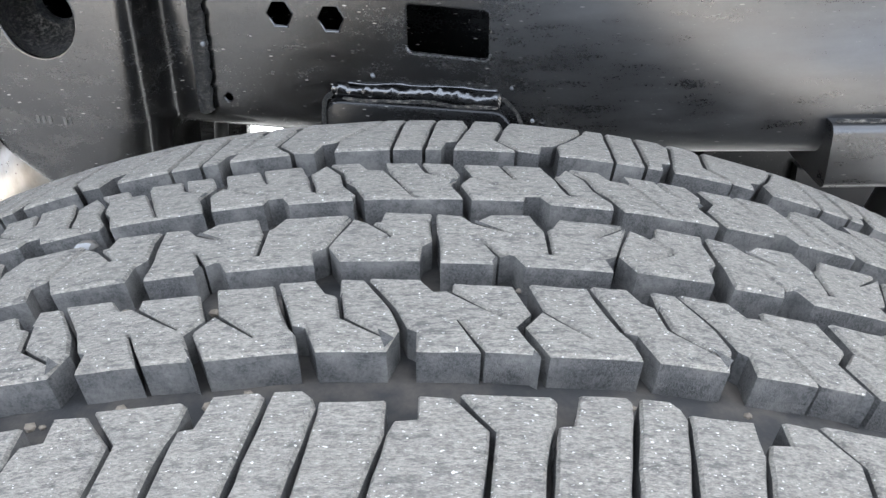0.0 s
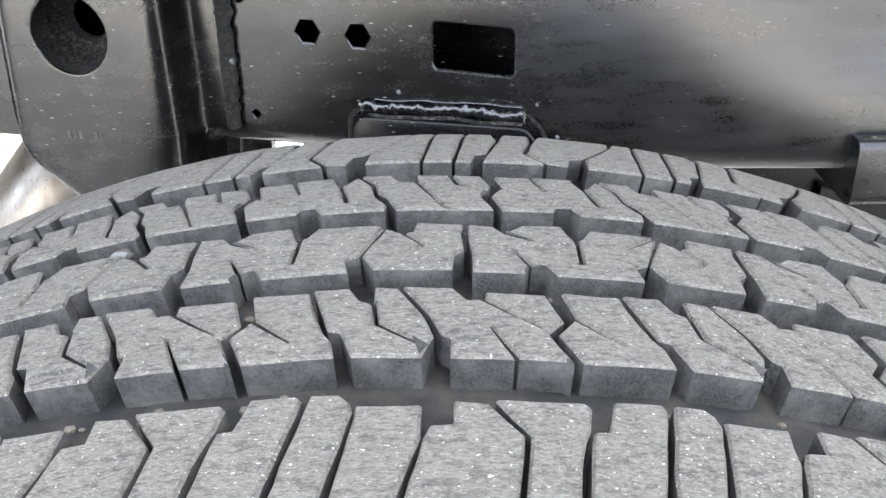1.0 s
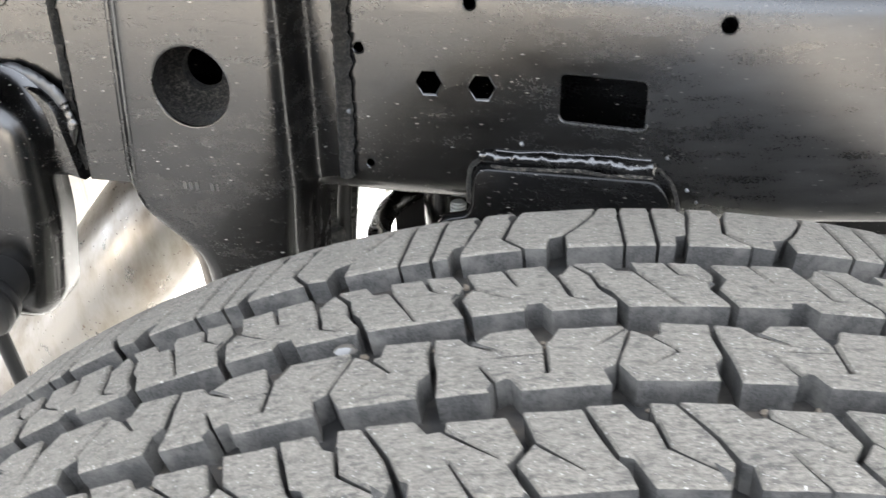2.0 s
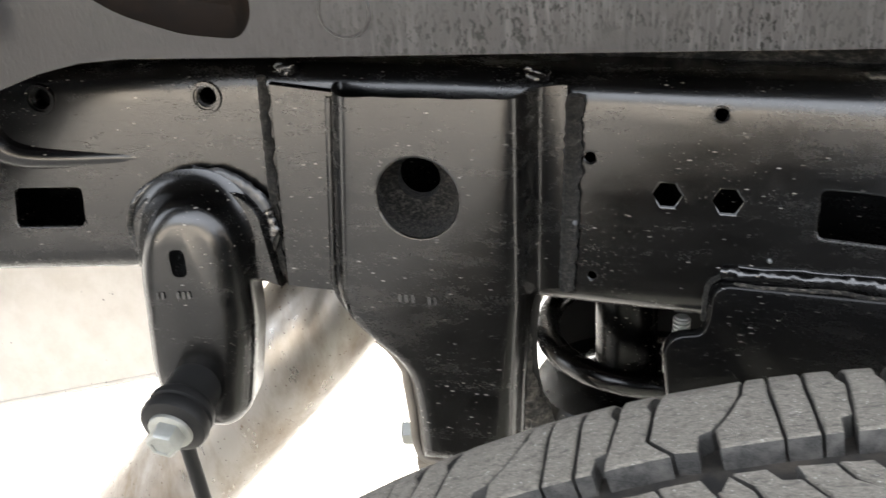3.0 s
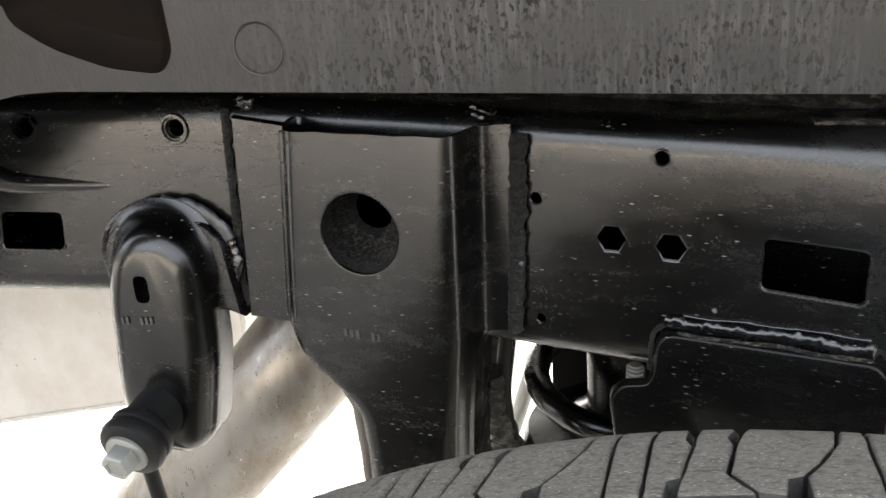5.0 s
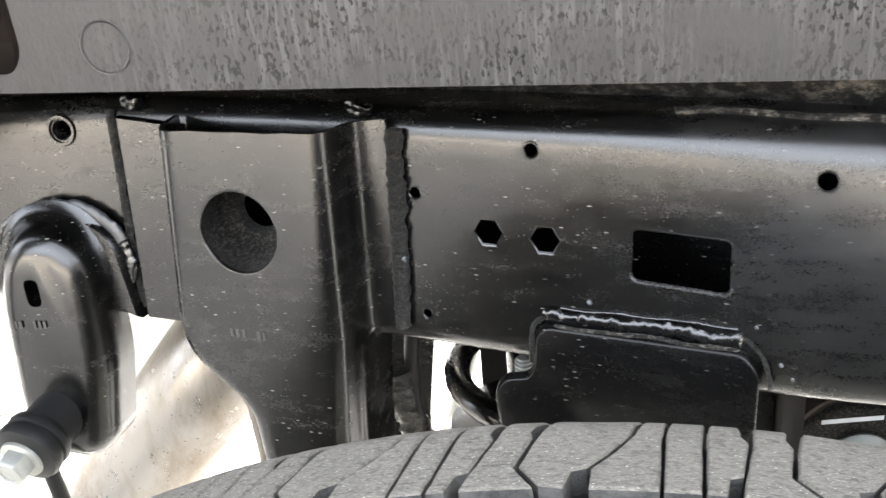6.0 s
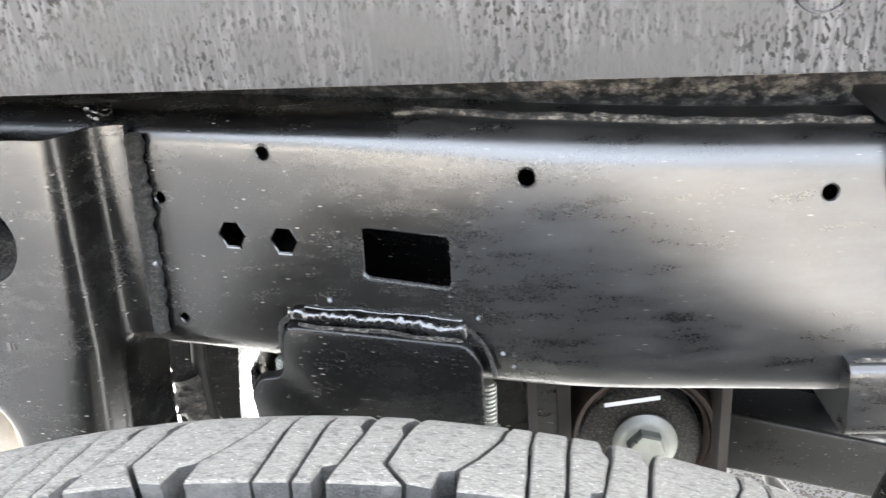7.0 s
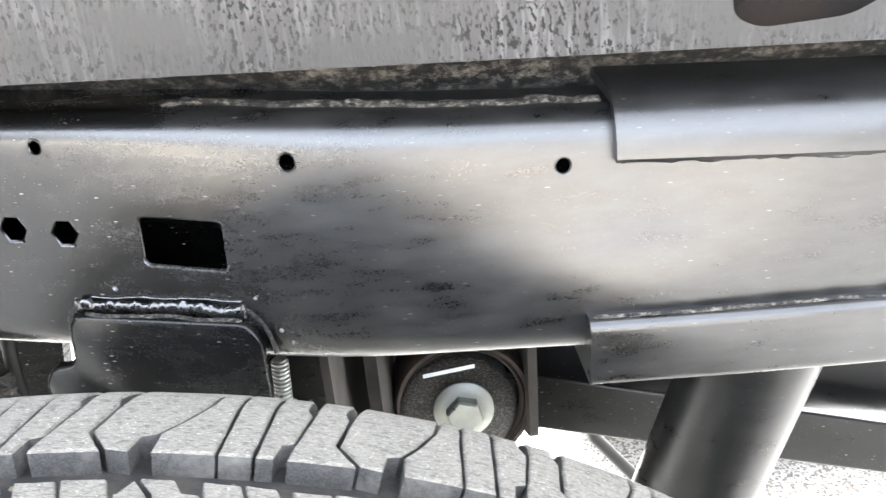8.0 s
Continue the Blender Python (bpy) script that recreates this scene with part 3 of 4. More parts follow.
def bracket_row(z):
    f = min(1.0, max(0.0, (z - 0.712) / 0.022))
    left = sum(np.interp(z + d, LEFT_Z, LEFT_X) for d in (-0.006, -0.003, 0, 0.003, 0.006)) / 5
    right = np.interp(z, EDGE_Z, EDGE_X)
    reach = np.interp(z, FOOT_Z, FOOT_OUT)
    row = []
    for dx, out in NEAR_LEFT:
        back = 0.05 * (1 - f) * max(0.0, (0.025 - out) / 0.02)
        row.append((left + dx, min(out, reach) - back))
    for k in np.linspace(0.15, 0.85, 7):
        row.append((left + 0.021 + (right - left - 0.047) * k, min(0.0463, reach)))
    for dx, out in NEAR_RIGHT:
        low = max(0.0, (0.0195 - out) / 0.0129)
        back = 0.06 * (1 - f) * low
        row.append((right + (dx if out > 0.0195 else 0.0075 + (dx - 0.0075) * f), min(out, reach) - back))
    bend = len(NEAR_LEFT) + 8
    row = row[:bend] + [tuple(q) for q in smooth_path([Vector(p) for p in row[bend:]], 3)]
    return [sheet_point(float(x), float(o), z) if o > 0 else face_point(float(x), z, float(o)) for x, o in row]


bm = bmesh.new()
heights = [0.606, 0.6062, 0.6068, 0.608, 0.610, 0.613, 0.617, 0.622] + [float(v) for v in np.arange(0.627, 0.873, 0.0045)] + [0.8745]
rows = [bracket_row(z) for z in heights]
for p in rows[-1]:                      # the top edge is sheared a little out of level
    p.z += 0.0025 * (-0.20 - p.x) / 0.1 + 0.0008 * noise.noise(Vector((p.x * 60, 0, 0)))
loft(bm, rows, closed=False, caps=False)
bmesh.ops.recalc_face_normals(bm, faces=bm.faces[:])
if sum(f.normal.y for f in bm.faces) > 0:
    bmesh.ops.reverse_faces(bm, faces=bm.faces[:])
shell = mesh_object("bracket_shell", bm, PAINT, bracket, smooth=80, facing=False)
md = shell.modifiers.new("sheet", "SOLIDIFY")
md.thickness, md.offset = 0.0035, -1.0
bm = bmesh.new()
loft(bm, [[face_point(x, z, d) for x, z in circle(-0.2360, 0.8110, 0.0276, 48)] for d in (0.08, 0.025)])
dg = bpy.context.evaluated_depsgraph_get()
dg.update()
thick = bpy.data.meshes.new_from_object(shell.evaluated_get(dg))
shell.modifiers.clear()
shell.data = thick
carve(shell, [bm])
ring_pts = [face_point(x, z, 0.0452) for x, z in circle(-0.2360, 0.8110, 0.0279, 48)]
part("hole_edge", tube_bm(ring_pts + ring_pts[:2], 0.0012, 8, caps=False), PAINT, bracket)
# a shallow dished liner round the inner hole
bm = bmesh.new()
loft(bm, [[face_point(x, z, d) for x, z in circle(-0.2370 - 0.0025 * min(1, (0.042 - d) / 0.03), 0.8118, r, 40)] for d, r in ((0.042, 0.0305), (0.024, 0.0302), (0.014, 0.0275), (0.010, 0.0230), (0.0075, 0.0170), (0.0065, 0.0150), (-0.006, 0.0145))], caps=False)
part("dished_seat", bm, CUP, bracket, "gritty black dish around the inner hole")
edge = []
for z in np.arange(0.612, 0.873, 0.006):
    left = sum(np.interp(z + d, LEFT_Z, LEFT_X) for d in (-0.006, -0.003, 0, 0.003, 0.006)) / 5
    edge.append(face_point(float(left) - 0.0022, float(z), 0.0180))
part("rolled_edge", tube_bm(edge, 0.0030, 12), PAINT, bracket)
# lip round the lower corner and the foot's sloping underside, painted pale as ground-lit
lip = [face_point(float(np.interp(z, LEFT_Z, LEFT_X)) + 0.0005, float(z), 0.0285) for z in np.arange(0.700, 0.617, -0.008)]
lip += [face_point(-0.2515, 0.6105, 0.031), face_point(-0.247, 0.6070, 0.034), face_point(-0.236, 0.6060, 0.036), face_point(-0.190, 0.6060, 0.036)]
part("lip", tube_bm(smooth_path(lip, 4), 0.0036, 12), LITLIP, bracket, "rolled lip, coloured pale for light off the ground")
bm = bmesh.new()
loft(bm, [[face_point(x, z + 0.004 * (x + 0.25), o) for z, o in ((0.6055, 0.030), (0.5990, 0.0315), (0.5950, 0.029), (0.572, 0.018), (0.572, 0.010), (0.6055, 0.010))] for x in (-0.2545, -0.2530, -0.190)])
part("foot_underside", bm, LITLIP, bracket, "underside of the foot, coloured pale for light off the ground")
for x0, x1, lo in ((-0.343, -0.2985, 0.722),):
    bm = bmesh.new()
    o = [(x0 - 0.004, lo + 0.004), (x1 - 0.006, lo), (x1 + 0.006, 0.870), (x0 + 0.003, 0.877)]
    loft(bm, [[on_rail(x, z, d) for x, z in inset(o, i)] for d, i in ((-0.002, 0), (0.0045, 0), (0.006, 0.0015))])
    part("flange", bm, PAINT, bracket)
for x, z, r in ((-0.158, 0.880, 0.0078), (-0.328, 0.886, 0.0075)):
    bm = bmesh.new()
    bmesh.ops.create_icosphere(bm, subdivisions=4, radius=r)
    for v in bm.verts:
        q = v.co * (1 + 0.45 * noise.noise(v.co * 160 + Vector((x * 50, 0, 0))) + 0.2 * noise.noise(v.co * 420))
        v.co = on_rail(x, z, 0.001) + Vector((q.x, q.y * 0.8, q.z * 0.7))
    part("curled_corner", bm, PAINT, bracket)


def weld(points, r, parent, mat=WELD, seed=1, rough=1.0, ripple=0.0032, flat=1.0, grain=1.0):
    """An uneven bead: a wandering line with ripples across it and a lumpy skin; flat squeezes it against the rail."""
    p = smooth_path(points, 60)
    run, q, bead = 0.0, p[0], []
    for v in p:
        run += (v - q).length
        q = v
        if bead and run - bead[-1][1] < ripple / 4:
            continue
        a = noise.noise(Vector((run * 90, seed, 0))) * rough
        b = noise.noise(Vector((run * 45, seed, 7))) * rough
        wave = 0.30 * a + 0.16 * noise.noise(Vector((run * 260, seed, 3))) * rough
        bead.append((v + Vector((0.2 * a, 0.1 * a, 0.5 * b)) * r, run, r * (0.95 + wave)))
    for k in (0, -1):
        bead[k] = (bead[k][0], bead[k][1], bead[k][2] * 0.4)
    bm = tube_bm([k[0] for k in bead], [k[2] for k in bead], 14)
    for v in bm.verts:
        lump = 0.20 * noise.noise(v.co * 190 * grain + Vector((seed, 0, 0))) + 0.13 * noise.noise(v.co * 520 * grain + Vector((0, seed, 0)))
        near = min((abs(v.co.x - k[0].x) + abs(v.co.z - k[0].z), k[0]) for k in bead[::4])[1] if flat != 1.0 else v.co
        v.co += Vector((0.5, -1.0, 0.8)) * lump * r * rough
        v.co.y = near.y + (v.co.y - near.y) * flat
    return part("weld_bead", bm, mat, parent, smooth=60)


weld([on_rail(-0.346 - 0.006 * k, 0.882 - 0.15 * k, 0.0015) for k in (0, 0.25, 0.5, 0.75, 1)], 0.0034, bracket, GRIT, 2, 2.0, flat=0.7)
weld([on_rail(-0.1355 - 0.007 * k, 0.868 - 0.135 * k, 0.0040) for k in (0, 0.25, 0.5, 0.75, 1)], 0.0060, bracket, GRIT, 3, 1.1, flat=0.75)
bm = bmesh.new()
bmesh.ops.create_icosphere(bm, subdivisions=3, radius=0.0052)
for v in bm.verts:
    v.co = on_rail(-0.1385, 0.7845, 0.002) + v.co * (1 + 0.5 * noise.noise(v.co * 260))
part("weld_spatter", bm, PALE, bracket, "grey lump of weld spatter")

# stabiliser link mount
mount = thing("link_mount", "black rounded steel mount hanging below the rail", "bracket")
HS = [(-0.459, 0.745), (-0.448, 0.738), (-0.362, 0.730), (-0.349, 0.726)] + [(-0.4065 + 0.053 * math.cos(a), 0.773 + 0.041 * math.sin(a)) for a in np.linspace(0, math.pi, 14)]
bm = bmesh.new()
loft(bm, [[on_rail(x, z, d) for x, z in inset(HS, i)] for d, i in ((-0.002, 0), (0.008, 0.001), (0.012, 0.005))])
part("mount_plate", bm, PAINT, mount)
body = rounded([(-0.454, 0.66), (-0.440, 0.622), (-0.400, 0.618), (-0.384, 0.632), (-0.371, 0.70), (-0.370, 0.75), (-0.374, 0.782), (-0.390, 0.804), (-0.420, 0.805), (-0.440, 0.784), (-0.448, 0.750)], 0.016, 4)
def flared(i):
    """The body's outline moved in by i; outward flares fade away below the rail."""
    wide, slim = inset(body, i), inset(body, max(i, -0.001))
    return [tuple(Vector(q).lerp(Vector(p), min(1, max(0, (p[1] - 0.735) / 0.03)))) for p, q in zip(wide, slim)]


bm = bmesh.new()
loft(bm, [[Vector((x, 0.378 - d * (1 + (0.76 - z) * 0.5) , z)) for x, z in flared(i)] for d, i in ((0.0, -0.004), (0.012, -0.0150), (0.0133, -0.0115), (0.016, -0.0075), (0.020, -0.004), (0.025, -0.0015), (0.030, 0.0), (0.0355, 0.003), (0.040, 0.009), (0.042, 0.018))])
shell = part("mount_body", bm, PAINT, mount)
slot = rounded([(-0.4195, 0.749), (-0.408, 0.749), (-0.408, 0.770), (-0.4195, 0.770)], 0.0055)
bm = bmesh.new()
loft(bm, [[Vector((x, y, z)) for x, z in slot] for y in (0.30, 0.36)])
carve(shell, [bm])
weld([on_rail(-0.4065 + 0.0545 * math.cos(a), 0.773 + 0.0430 * math.sin(a), 0.0060) for a in np.linspace(0.30, math.pi * 0.50, 8)], 0.0056, mount, SEAL, 4, 0.8, flat=0.45, grain=0.5)
weld([on_rail(-0.4065 + 0.0550 * math.cos(a), 0.773 + 0.0430 * math.sin(a), 0.005) for a in np.linspace(-0.45, 0.36, 6)], 0.0050, mount, WELD, 14, 1.0, flat=0.7, grain=0.5)
weld([on_rail(-0.4065 + 0.0540 * math.cos(a), 0.773 + 0.0425 * math.sin(a), 0.005) for a in np.linspace(math.pi * 0.46, math.pi * 0.85, 8)], 0.0030, mount, WELD, 5, 0.9, grain=0.5)
weld([on_rail(-0.4065 + 0.0545 * math.cos(a), 0.773 + 0.0430 * math.sin(a), 0.004) for a in np.linspace(math.pi * 0.85, math.pi + 0.55, 8)], 0.0022, mount, CRUST, 15, 1.5)

link = thing("stabiliser_link", "zinc bolt through a black rubber bushing with a slim rod", "suspension link")
AX = Vector((-0.12, -1, -0.25)).normalized()
HEAD = Vector((-0.4245, 0.286, 0.6475))
link_bush = part("bushing", lathe_bm([(-0.075, 0.0195), (-0.034, 0.0205), (-0.031, 0.0235), (-0.027, 0.0250), (-0.0235, 0.0245), (-0.0225, 0.0225), (-0.020, 0.0225), (-0.019, 0.0250), (-0.014, 0.0255), (-0.0105, 0.0240), (-0.008, 0.018)], HEAD, AX, 40), BUSH, link)
part("washer", lathe_bm([(-0.010, 0.0160), (-0.0075, 0.0165), (-0.0055, 0.0160), (-0.0045, 0.0140)], HEAD, AX, 36), ZINC, link_bush, "zinc washer")
part("bolt_head", lathe_bm([(-0.007, 0.0126), (0.006, 0.0126), (0.0080, 0.0108), (0.0083, 0.0078), (0.0073, 0.0074)], HEAD, AX, 6), ZINC, link_bush, "zinc hexagon bolt head")
part("rod", tube_bm([(-0.431, 0.322, 0.645), (-0.427, 0.330, 0.55), (-0.422, 0.335, 0.40), (-0.415, 0.34, 0.25)], 0.006, 12), BUSH, link)

# exhaust pipe
pipe = tagged(mesh_object("exhaust_pipe", tube_bm(smooth_path([(-0.16, 0.65, 0.80), (-0.28, 0.59, 0.71), (-0.374, 0.55, 0.613), (-0.47, 0.55, 0.506), (-0.563, 0.55, 0.406), (-0.66, 0.55, 0.30), (-0.86, 0.55, 0.08)]), 0.060, 32), PIPE), "stained bare steel exhaust pipe running down behind the frame", "exhaust pipe")

# pale box beyond the rail
bm = bmesh.new()
o = rounded([(-0.965, 0.42), (-0.92, 0.417), (-0.50, 0.495), (-0.50, 0.93), (-0.965, 0.93)], 0.02)
loft(bm, [[(x, y, z) for x, z in inset(o, i)] for y, i in ((0.662, 0.004), (0.668, 0.0), (0.86, 0.0))])
shield = thing("heat_shield", "pale beige heat shield box beyond the rail", "heat shield")
part("shield_box", bm, SHIELD, shield)
rim_line = [Vector((x, 0.6625, z)) for x, z in inset(o, 0.004)]
part("pressed_rim", tube_bm(rim_line + rim_line[:2], 0.0035, 8, caps=False), SHIELD, shield)
for x, z in ((-0.84, 0.545), (-0.60, 0.60)):
    part("rivet", lathe_bm([(-0.002, 0.007), (0.001, 0.0065), (0.003, 0.003)], (x, 0.662, z), (0, -1, 0), 14), SHIELD, shield)

# lower tab with weld
tab = thing("jounce_tab", "flat black steel tab welded below the rail", "bracket")
o = rounded([(-0.070, 0.60), (0.070, 0.60), (0.0725, 0.737), (0.064, 0.7495), (-0.046, 0.7505), (-0.0525, 0.744), (-0.0545, 0.722), (-0.058, 0.7145), (-0.074, 0.711), (-0.081, 0.700), (-0.078, 0.672)], 0.006, 4)
bm = bmesh.new()
loft(bm, [[on_rail(x, z, d) for x, z in inset(o, i)] for d, i in ((0.002, 0), (0.0085, 0), (0.0098, 0.0008), (0.0104, 0.002))])
part("tab_plate", bm, TABPAINT, tab)
weld([on_rail(x, 0.7545 + 0.0006 * math.sin(x * 75), 0.0030) for x in np.linspace(-0.047, 0.066, 12)], 0.0046, tab, WELD, 6, 1.3, 0.005, flat=0.5, grain=0.8)
weld([on_rail(x, 0.7600 + 0.0006 * math.sin(x * 70), 0.0004) for x in np.linspace(-0.037, 0.062, 9)], 0.0013, tab, WELD, 11, 1.6, grain=0.6)
weld([on_rail(x, 0.7512 + 0.0005 * math.sin(x * 95), 0.0085) for x in np.linspace(-0.040, 0.062, 12)], 0.0013, tab, CRUST, 21, 1.8, grain=0.7)
weld([on_rail(x, z, 0.003) for x, z in ((0.060, 0.757), (0.068, 0.753), (0.075, 0.744), (0.078, 0.734), (0.079, 0.726))], 0.0014, tab, GRIT, 12, 1.8, flat=0.6)
weld([on_rail(x, z, 0.003) for x, z in ((-0.036, 0.759), (-0.046, 0.7545), (-0.0535, 0.747), (-0.0555, 0.732), (-0.056, 0.720))], 0.0017, tab, GRIT, 22, 1.6, flat=0.7)
for x, z, size in ((-0.019, 0.7655, 0.0017), (0.071, 0.762, 0.0012), (0.084, 0.741, 0.0014), (0.090, 0.733, 0.0011)):
    bm = bmesh.new()
    bmesh.ops.create_icosphere(bm, subdivisions=2, radius=size)
    for v in bm.verts:
        v.co = on_rail(x, z, 0.0004) + v.co * (1 + 0.4 * noise.noise(v.co * 700))
    part("weld_spatter", bm, PALE, tab, "grey bead of weld spatter")

# lower box tube and upper saddle plate
bm = bmesh.new()
sect = rounded([(0.013, 0.704), (-0.06, 0.704), (-0.06, 0.748), (0.013, 0.748)], 0.007)
loft(bm, [[Vector((x, rail_y(x, z) - d, z - 0.006 - 0.035 * (x - 0.264))) for d, z in sect] for x in np.linspace(0.265, 1.3, 12)])
lower = tagged(mesh_object("lower_rail", bm, PAINT), "dark painted box tube lapped under the frame rail", "frame tube")
weld([Vector((x, rail_y(x, 0.74) - 0.0065, 0.7425 - 0.035 * (x - 0.264))) for x in np.linspace(0.268, 0.70, 20)], 0.0014, lower, CRUST, 7, 1.2)
bm = bmesh.new()
zt = 0.866
prof = [(0.006, 0.835), (0.0085, 0.8375), (0.0085, zt - 0.018), (0.007, zt - 0.009), (0.0035, zt - 0.001), (-0.004, zt + 0.006), (-0.07, zt + 0.012), (-0.07, zt + 0.006), (-0.006, zt), (-0.001, zt - 0.012), (0.0, 0.836)]
loft(bm, [[Vector((x, rail_y(x, z) - d, z - 0.005 - 0.05 * (x - 0.28))) for d, z in prof] for x in np.linspace(0.285, 1.3, 12)])
saddle = tagged(mesh_object("saddle_plate", bm, PAINT), "black steel plate folded over the top of the rail", "frame plate")
weld([Vector((x, rail_y(x, 0.836) - 0.002, 0.8305 - 0.05 * (x - 0.28))) for x in np.linspace(0.288, 1.2, 34)], 0.0024, saddle, WELD, 8, 1.6)

# bed side panel with two stamped pockets
panel = thing("bed_side", "grey-black inner bed panel with grime streaks and dried drops", "body panel")


def panel_edge(x):
    return 0.9057 - 0.038 * x - max(0.0, -0.38 - x) ** 1.75 * 1.75


def flare(x, z):
    """How far the panel's front end turns out round the wheel."""
    return 1.2 * min(0.16, max(0.0, -0.424 - x - (0.964 - z) * 1.1))


def panel_point(x, up, out=0.0, turned=True):
    """A point of the panel at a height over its lower edge; it leans out a little and turns out at the front."""
    z = panel_edge(x) + up
    return Vector((x, 0.236 - 0.05 * up - out - (flare(x, z) if turned else 0.0), z))


bm = bmesh.new()
xs = [float(v) for v in np.linspace(-1.2, 1.2, 97)]
zs = [0, 0.0015, 0.004, 0.02, 0.04, 0.06, 0.08, 0.10, 0.125, 0.15, 0.2, 0.25, 0.35, 0.5, 0.75]
loft(bm, [[panel_point(x, u, 0, False) for u in zs] + [panel_point(x, u, -0.004, False) for u in zs[::-1]] for x in xs])
sheet = part("panel_sheet", bm, PANEL, panel)
POCKETS = ([(-0.400, 1.03), (-0.394, 0.958), (-0.372, 0.943), (-0.340, 0.931), (-0.310, 0.927), (-0.302, 0.938), (-0.304, 1.03)],
           [(0.334, 0.99), (0.338, 0.908), (0.352, 0.9015), (0.398, 0.904), (0.430, 0.920), (0.440, 0.99)])
for pocket in POCKETS:
    o = rounded(pocket, 0.008, 4)
    bm = bmesh.new()
    loft(bm, [[(x, y, z) for x, z in o] for y in (0.15, 0.30)])
    carve(sheet, [bm])
    bm = bmesh.new()
    deep = lambda x, z, d: panel_point(x, z - panel_edge(x), -d)
    loft(bm, [[deep(x, z, d) for x, z in inset(o, i if pocket[0][0] > 0 else i)] for d, i in ((-0.0003, 0.0), (0.002, 0.0012), (0.006, 0.004), (0.011, 0.009), (0.0145, 0.015), (0.0155, 0.019), (0.022, 0.019), (0.022, -0.003), (0.0042, -0.003))], caps=False)
    cx, cz = sum(p[0] for p in o) / len(o), sum(p[1] for p in o) / len(o)
    part("pocket_wall", bm, POCKET, panel, "near-black pocket side with brown tinges", smooth=70)
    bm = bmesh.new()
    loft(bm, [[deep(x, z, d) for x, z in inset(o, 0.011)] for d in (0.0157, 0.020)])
    part("pocket_floor", bm, POCKET, panel, "near-black pocket floor with brown tinges")
bm = bmesh.new()
bm.from_mesh(sheet.data)
bmesh.ops.bisect_plane(bm, geom=bm.verts[:] + bm.edges[:] + bm.faces[:], plane_co=(-0.4245, 0, 0.964), plane_no=(1, 0, -1.1))
bm.to_mesh(sheet.data)
bm.free()
for v in sheet.data.vertices:
    v.co.y -= flare(v.co.x, v.co.z)
sheet.data.materials.append(ARCHSHADE)         # the turned-out front end is blackened to paint the arch's shade
for p in sheet.data.polygons:
    if flare(p.center.x, p.center.z) > 0.0008:
        p.material_index = 1
for x, u in ((-0.254, 0.0225), (0.235, 0.040)):
    ringpts = [panel_point(x + 0.0130 * math.cos(a), u + 0.0130 * math.sin(a), 0.0) for a in np.linspace(0, 2 * math.pi, 33)]
    part("embossed_ring", tube_bm(ringpts, 0.0007, 6, caps=False), PANEL, panel)

# the truck's unseen body above the frame, sized to shade the ground
for x0, x1, low, high in ((-2.3, 1.70, 0.960, 1.95), (-5.2, -2.304, 0.60, 2.30)):     # bed and cab
    bm = bmesh.new()
    o = rounded([(0.243, low), (1.95, low), (1.95, high), (0.243, high)], 0.04)
    loft(bm, [[(x, y, z) for y, z in o] for x in (x0, x1)])
    tagged(mesh_object("truck_body", bm, BUSH), "plain dark underside and unseen body of the truck, sized for its shade", "truck body", kind="structure")
rnd = random.Random(9)
bm = bmesh.new()
prof = [(0.345, 0.96), (0.338, 0.905), (0.333, 0.897), (0.322, 0.8945), (0.322, 0.891), (0.345, 0.850), (0.42, 0.840), (0.42, 0.96)]
rows = []
for x in np.linspace(-1.3, 1.0, 160):
    off = float(rail_y(x)) - rail_y(0.12)
    w = [rnd.uniform(-1, 1) * 0.0012 for _ in prof]
    rows.append([Vector((x, y + off + d, z - 0.03 * x + d)) for (y, z), d in zip(prof, w)])
loft(bm, rows)
tagged(mesh_object("bed_sill", bm, SILLMUD), "mud-caked sill under the truck bed", "truck bed")
top_at = lambda x: float(np.interp(x, RAIL_END_Z, RAIL_TOP))
bm = bmesh.new()
crust = []
for x in np.arange(0.03, 0.285, 0.003):      # a ragged pale crust lying along the rail's top
    a, b = noise.noise(Vector((x * 45, 0.3, 0))), noise.noise(Vector((x * 130, 4.1, 0)))
    near, far = 0.016 + 0.003 * a + 0.0015 * b, 0.024 + 0.006 * noise.noise(Vector((x * 60, 9.2, 0))) + 0.003 * b
    thick = 0.0016 + 0.0012 * b
    y, z = rail_y(x, top_at(x)), top_at(x)
    crust.append([Vector((x, y + near - 0.001, z - 0.004)), Vector((x, y + near, z + thick)), Vector((x, y + (near + far) / 2, z + thick + 0.0012 * (1 + a))), Vector((x, y + far, z + thick * 0.6)), Vector((x, y + far + 0.001, z - 0.004))])
loft(bm, crust)
part("pale_strip", bm, PALECRUST, rail, "ragged pale crust along the top")

# coil spring and damper
spring = thing("coil_spring", "glossy black coil spring round a dark damper", "spring")
SC = (-0.078, 0.565)
turns = 4.2
pts = [(SC[0] + 0.078 * math.cos(a), SC[1] + 0.078 * math.sin(a), 0.603 - 0.085 * (a - math.radians(100)) / (2 * math.pi)) for a in np.linspace(math.radians(30), math.radians(100) + 2 * math.pi * turns, 130)]
part("coil", tube_bm(pts, 0.0125, 14), PAINT, spring)
part("damper", lathe_bm([(0.0, 0.045), (0.540, 0.045), (0.55, 0.030), (0.66, 0.030), (0.66, 0.085), (0.69, 0.088), (0.70, 0.05), (0.96, 0.05)], (SC[0], SC[1], 0.0), (0, 0, 1)), SHADEBLACK, spring)
